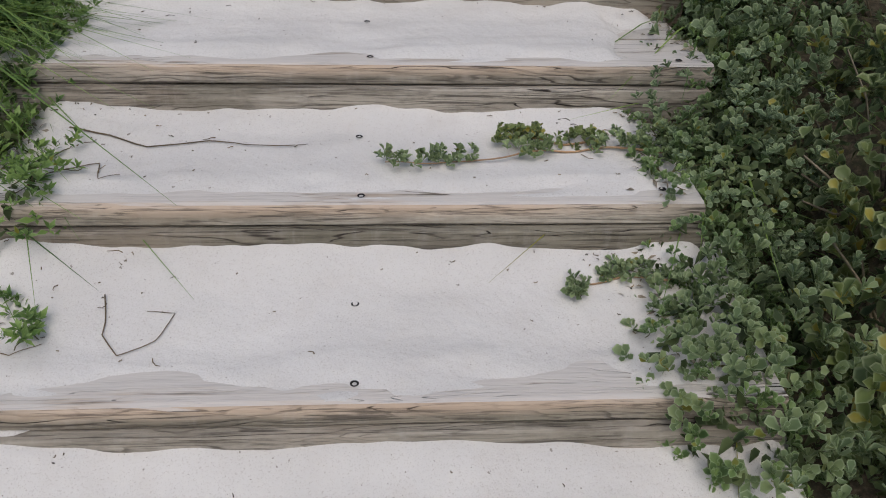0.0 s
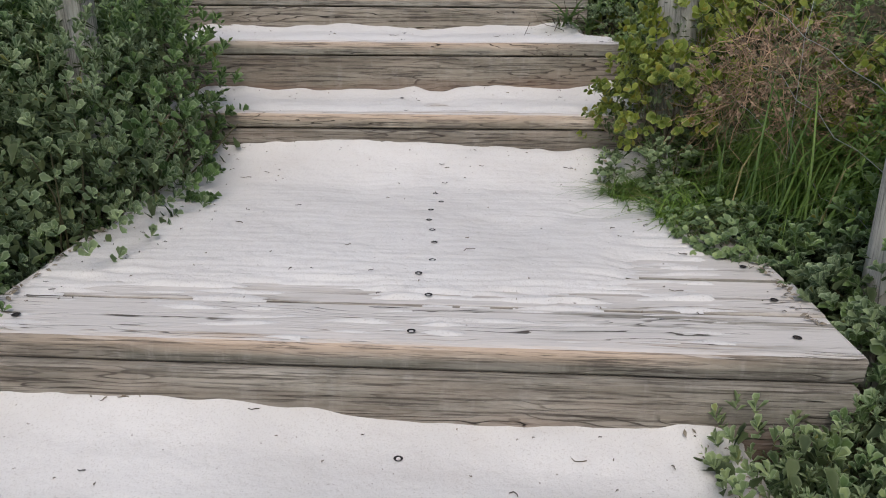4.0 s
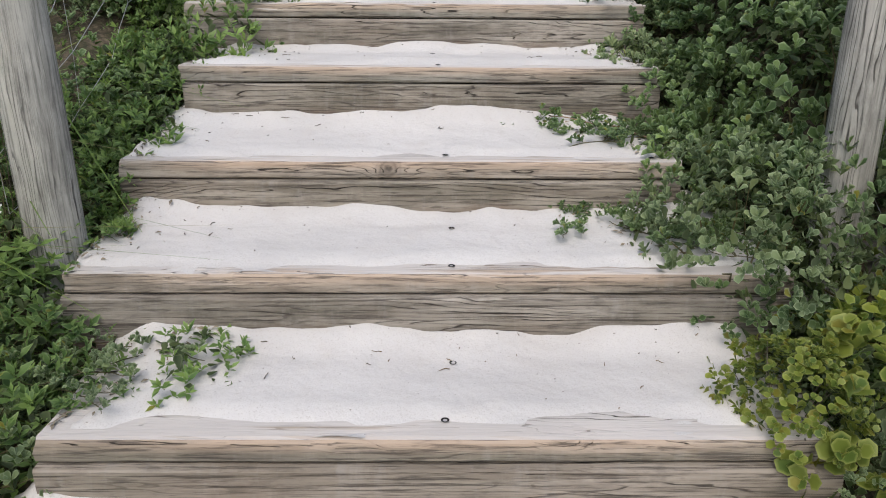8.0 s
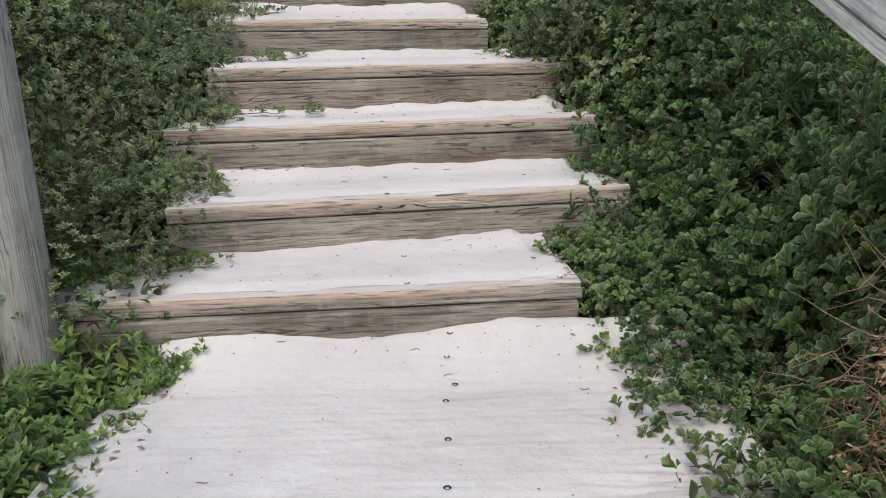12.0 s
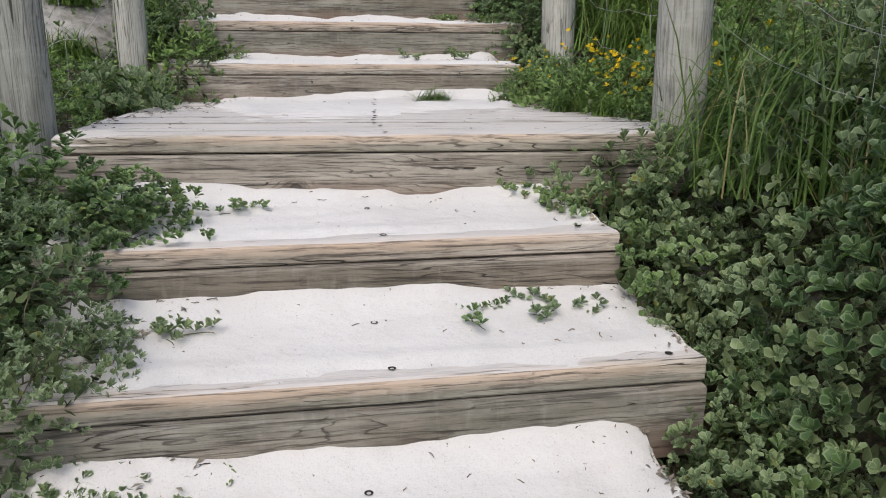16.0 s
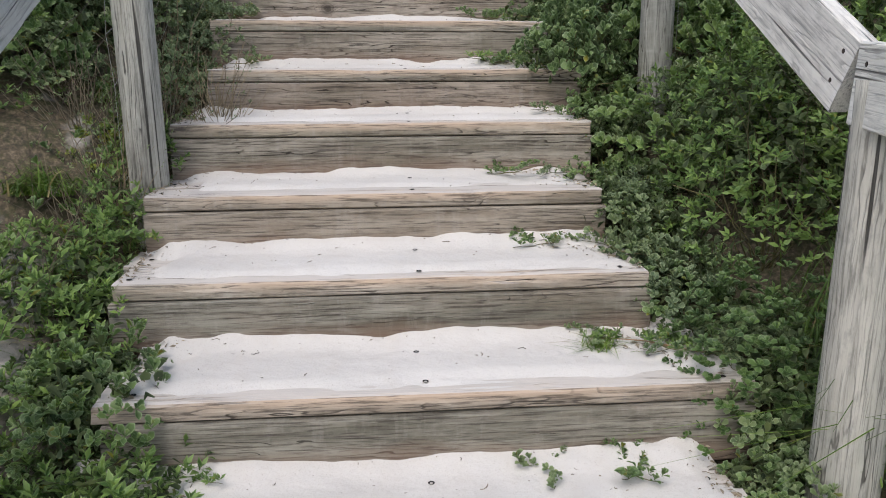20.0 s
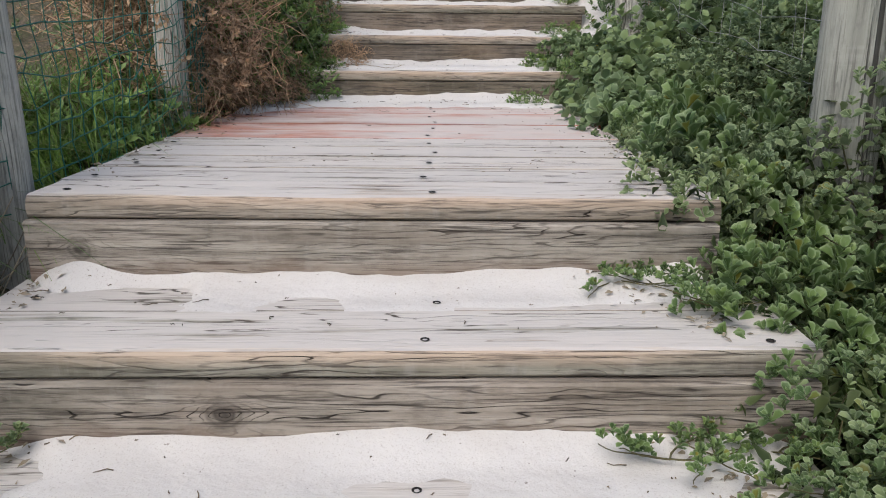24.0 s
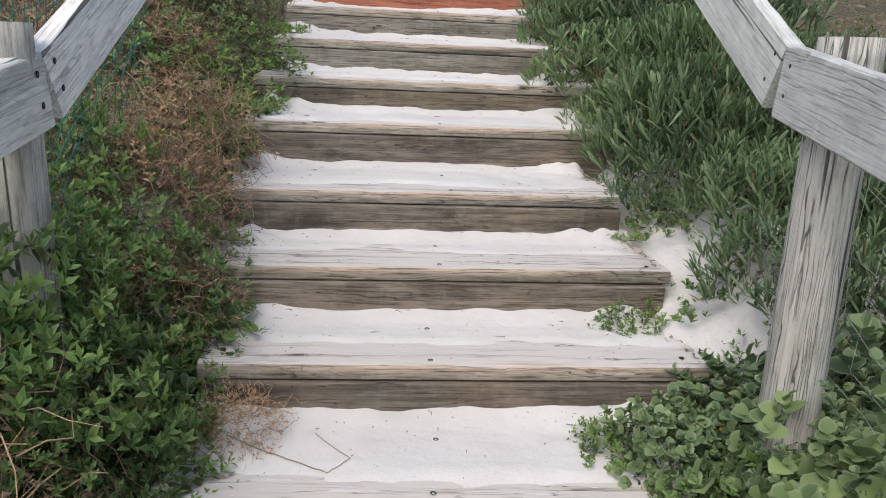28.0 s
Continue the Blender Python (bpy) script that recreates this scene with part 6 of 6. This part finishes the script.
# ---- low growth under the shrubs ----
def undergrowth(name, n, template, mat, sides, whorl, size, words, seed):
    """Shoots close over the dune on both sides of the stairway; sides: where they reach from and to."""
    luck = np.random.RandomState(seed)
    at, ways = [], []
    for _ in range(n):
        k = luck.randint(20, len(LINE) - 4)
        lx, ly, lz, a = LINE[k]
        side = 1 if luck.rand() < 0.5 else -1
        step = max(j for j in STEPS if STEPS[j][1] <= ly + 0.3)
        if side < 0 and step in (25, 26, 27, 28, 29, 30) and luck.rand() < 0.8:
            continue
        u = side * ((STEPS[step][5] if side > 0 else -STEPS[step][4]) + 0.02 + (sides + 0.1) * luck.rand() ** 1.6)
        x, y = lx + u * math.cos(a), ly + u * math.sin(a)
        at.append((x, y, ground_height(x, y) + luck.uniform(0.0, 0.15)))
        ways.append(luck.normal(0, 0.35, 3) + np.array((0, 0, 1.0)))
    ob = new(name, whorls(name, np.array(at), np.array(ways), template, mat, whorl, 0.024, size))
    return tagged(ob, words, "undergrowth", "", "stuff")


undergrowth("ground_cover", 4600, ROUND_CHEAP, LEAF_ROSETTE, 1.7, 6, (0.8, 1.3), "low fleshy green growth covering the dune", 5)
undergrowth("ground_cover", 3200, LANCE_CHEAP, LEAF_BRIGHT, 1.7, 6, (0.5, 1.0), "low leafy green herbs covering the dune", 6)
undergrowth("ground_cover", 2600, NARROW, LEAF_GREY, 1.6, 8, (0.8, 1.3), "low grey-green growth covering the dune", 7)


# ---- scrub on the open dune ----
luck = np.random.RandomState(77)
at, ways = [], []
for _ in range(420):
    k, side = luck.randint(0, len(LINE)), luck.choice((-1, 1))
    u = side * (2.3 + 9.0 * luck.rand() ** 1.4)
    x, y = LINE[k, 0] + u, LINE[k, 1] + luck.uniform(-1.0, 1.0)
    size, tall = luck.uniform(0.25, 0.6), luck.uniform(0.2, 0.5)
    spots, out = dome(46, size, tall)
    z = ground_height(x, y)
    at.append(spots + np.array((x, y, z)))
    ways.append(out + np.array((0, 0, 0.6)))
scrub = new("dune_scrub", whorls("dune_scrub", np.concatenate(at), np.concatenate(ways), leaf(0.085, 0.05, 0.25, 0.1, 0.55, 0.5, True), LEAF_GREY, 4, 0.06, (0.7, 1.3)))
tagged(scrub, "low grey-green scrub scattered over the open dune", "scrub", "", "stuff")


# ---- fence wires and net ----
def span(name, a, b, heights, every, mat, thick, label, seed, sag=0.04):
    """Wires between two posts; a and b are their feet."""
    luck = random.Random(seed)
    a, b = Vector(a), Vector(b)
    holder = thing(name, Matrix.Translation((a + b) / 2), label, "fence", "fence spans beside the stairway")
    mid = (a + b) / 2
    rows = []
    for h in heights:
        pts = []
        for k in range(13):
            s = k / 12
            p = a.lerp(b, s) - mid
            pts.append((p.x + luck.uniform(-0.012, 0.012), p.y, p.z + h - sag * 4 * s * (1 - s) + luck.uniform(-0.014, 0.014)))
        rows.append(pts)
        part("strand", tubes("strand", [pts], thick, thick, mat), holder)
    if every:
        n = int((b - a).length / every)
        ups = []
        for k in range(n + 1):
            s = k / max(1, n)
            q = min(12, int(s * 12))
            ups.append([(r[q][0] + (r[min(12, q + 1)][0] - r[q][0]) * (s * 12 - q), r[q][1] + (r[min(12, q + 1)][1] - r[q][1]) * (s * 12 - q), r[q][2] + (r[min(12, q + 1)][2] - r[q][2]) * (s * 12 - q)) for r in rows])
        tagged(part("netting", tubes("netting", ups, thick * 0.8, thick * 0.8, mat), holder), kind="stuff")


def feet(posts):
    return [(x, y, base - 0.05) for x, y, base, _, _ in posts]


for side in (feet(RIGHT_POSTS + RIGHT_POSTS_UP), feet(LEFT_POSTS[:4] + LEFT_POSTS[4:] + LEFT_POSTS_UP[:2])):
    for k, (a, b) in enumerate(zip(side, side[1:])):
        out = 0.075 if a[0] > 0.3 else -0.075
        a, b = (a[0] + out, a[1], a[2]), (b[0] + out, b[1], b[2])
        span("wire_fence", a, b, (0.10, 0.24, 0.38, 0.54, 0.70), 0.42, WIRE if k % 3 else WIRE_RUST, 0.0010, "slack galvanised wire netting between timber posts", k)
net_feet = [(-0.60, 13.5, 5.66), (-0.70, 14.66, 5.76), (-1.02, 15.66, 6.1), (-1.2, 16.8, 6.6)]
for k, (a, b) in enumerate(zip(net_feet, net_feet[1:])):
    span("garden_net", a, b, [0.05 + 0.05 * q for q in range(18)], 0.05, NET, 0.0019, "green plastic garden net strung between posts", 40 + k, 0.02)
span("wire_fence", (0.98, 14.0, 5.85), (0.90, 15.8, 6.1), [0.16 * q for q in range(1, 6)], 0.3, WIRE, 0.0009, "sagging galvanised netting over the creeper", 60)


# ---- litter on the sand ----
def litter(i, n, seed, spread=None):
    """Dry bits of stem, leaf and seed scattered over one tread."""
    luck = random.Random(seed)
    left, right, run = STEPS[i][4], STEPS[i][5], min(run_of(i), 2.0)
    paths = []
    for _ in range(n):
        u = luck.uniform(left + 0.05, right - 0.05)
        if luck.random() < 0.6:
            u = luck.choice((left + 0.05 + abs(luck.gauss(0, 0.2)), right - 0.05 - abs(luck.gauss(0, 0.2))))
        v = min(run - 0.03, max(0.05, luck.uniform(0.08, run) if luck.random() < 0.6 else run - abs(luck.gauss(0, 0.09))))
        h = max(0.0, sand_height(i, u, v)) + 0.0015
        long, a = luck.choice((0.004, 0.005, 0.006, 0.008, 0.012, 0.025)) * luck.uniform(0.7, 1.3), luck.uniform(0, 6.28)
        bend = luck.uniform(-0.9, 0.9)
        pts = []
        x, y = u, v
        for k in range(4):
            pts.append((x, y, h + 0.0015 * (k % 2)))
            x += long / 3 * math.cos(a)
            y += long / 3 * math.sin(a)
            a += bend
        paths.append(pts)
    me = tubes("litter", paths, 0.0012, 0.0007, LITTER)
    ob = new("plant_litter", me)
    x, y, z, a, _, _ = STEPS[i]
    ob.matrix_basis = pose(x, y, z, 0, 0, math.degrees(a))
    tagged(ob, "dry plant litter scattered over the sandy tread", "litter", "", "stuff")


AMOUNT = {8: 150, 17: 130, 25: 70, 34: 180, 1: 60, 2: 60, 4: 45, 35: 90, 36: 60}
for i in STEPS:
    if i > -2:
        litter(i, AMOUNT.get(i, 34), 300 + i)


def fringe(i, n, seed):
    """Dry curled leaves fallen where the shrubs meet the sand of one tread."""
    luck = np.random.RandomState(seed)
    right, right_back, left, left_back = EDGES[i]
    run, at = min(run_of(i), 2.0), []
    for side, front, back in ((1, right, right_back), (-1, left, left_back)):
        limit = (STEPS[i][5] if side > 0 else -STEPS[i][4]) - 0.02
        for _ in range(n):
            f = luck.uniform(0.1, 0.97)
            u = min(limit, front + (back - front) * f - abs(luck.normal(0, 0.055)) + 0.03)
            at.append((side * u, run * f, max(0.0, sand_height(i, side * u, run * f)) + 0.003))
    ways = np.concatenate([luck.normal(0, 1, (len(at), 2)), luck.normal(0, 0.25, (len(at), 1))], 1)
    me = cloud("dry_leaves", SLIVER, placed(frames_along(ways, luck.uniform(-0.7, 0.7, len(at))), np.array(at), luck.uniform(0.4, 1.3, len(at))), DRY_GREY)
    ob = new("leaf_litter", me)
    x, y, z, a, _, _ = STEPS[i]
    ob.matrix_basis = pose(x, y, z, 0, 0, math.degrees(a))
    tagged(ob, "dry curled leaves fallen along the edge of the sand", "leaf litter", "", "stuff")


for i in EDGES:
    fringe(i, 130 if i in (8, 17, 25, 34) else 55, 700 + i)


def runner(i, places, thick, mat, label):
    """A dry root or stalk lying over a tread, through the given (u, v) places."""
    path = []
    for (u0, v0), (u1, v1) in zip(places, places[1:]):
        for k in range(6):
            s = k / 6
            u, v = u0 + (u1 - u0) * s, v0 + (v1 - v0) * s
            path.append((u + 0.006 * math.sin(9 * u + 31 * v), v + 0.006 * math.cos(23 * u), max(0.0, sand_height(i, u, v)) + thick + 0.002))
    ob = new("dry_stalk", tubes("dry_stalk", [path], thick, thick * 0.5, mat))
    x, y, z, a, _, _ = STEPS[i]
    ob.matrix_basis = pose(x, y, z, 0, 0, math.degrees(a))
    tagged(ob, label, "stalk")


runner(2, ((-0.62, 0.26), (-0.45, 0.21), (-0.32, 0.22), (-0.24, 0.20), (-0.12, 0.22)), 0.0022, LITTER, "thin dark dry stalk lying on the sand")
runner(2, ((-0.66, 0.04), (-0.60, 0.10), (-0.52, 0.14), (-0.50, 0.08), (-0.46, 0.11)), 0.0016, LITTER, "curled dark dry stalk on the sand")
runner(1, ((-0.46, 0.24), (-0.45, 0.16), (-0.41, 0.12), (-0.36, 0.15), (-0.33, 0.20), (-0.39, 0.21)), 0.0015, LITTER, "looped dark dry root on the sand")
runner(1, ((-0.70, 0.12), (-0.63, 0.13), (-0.58, 0.11), (-0.53, 0.14)), 0.0014, LITTER, "thin dark dry root on the sand")
runner(5, ((-0.20, 0.10), (-0.14, 0.14), (-0.06, 0.16), (-0.01, 0.13), (-0.02, 0.09)), 0.0014, LITTER, "curved thin dry root on the sand")
runner(5, ((-0.50, 0.10), (-0.46, 0.08), (-0.44, 0.12), (-0.40, 0.10)), 0.0014, LITTER, "small curled dry root on the sand")
runner(11, ((0.02, 0.17), (0.04, 0.20), (0.08, 0.19), (0.09, 0.16)), 0.0014, LITTER, "thin dry root bent on the sand")
runner(35, ((-0.52, 0.26), (-0.36, 0.17), (-0.26, 0.12), (-0.20, 0.17), (-0.32, 0.30)), 0.0018, DRY_GREY, "pale bent dry stalk lying on the step")
runner(17, ((0.42, 1.06), (0.50, 1.00), (0.56, 1.04), (0.62, 0.98)), 0.002, LITTER, "dark curled dry stalk on the sand")
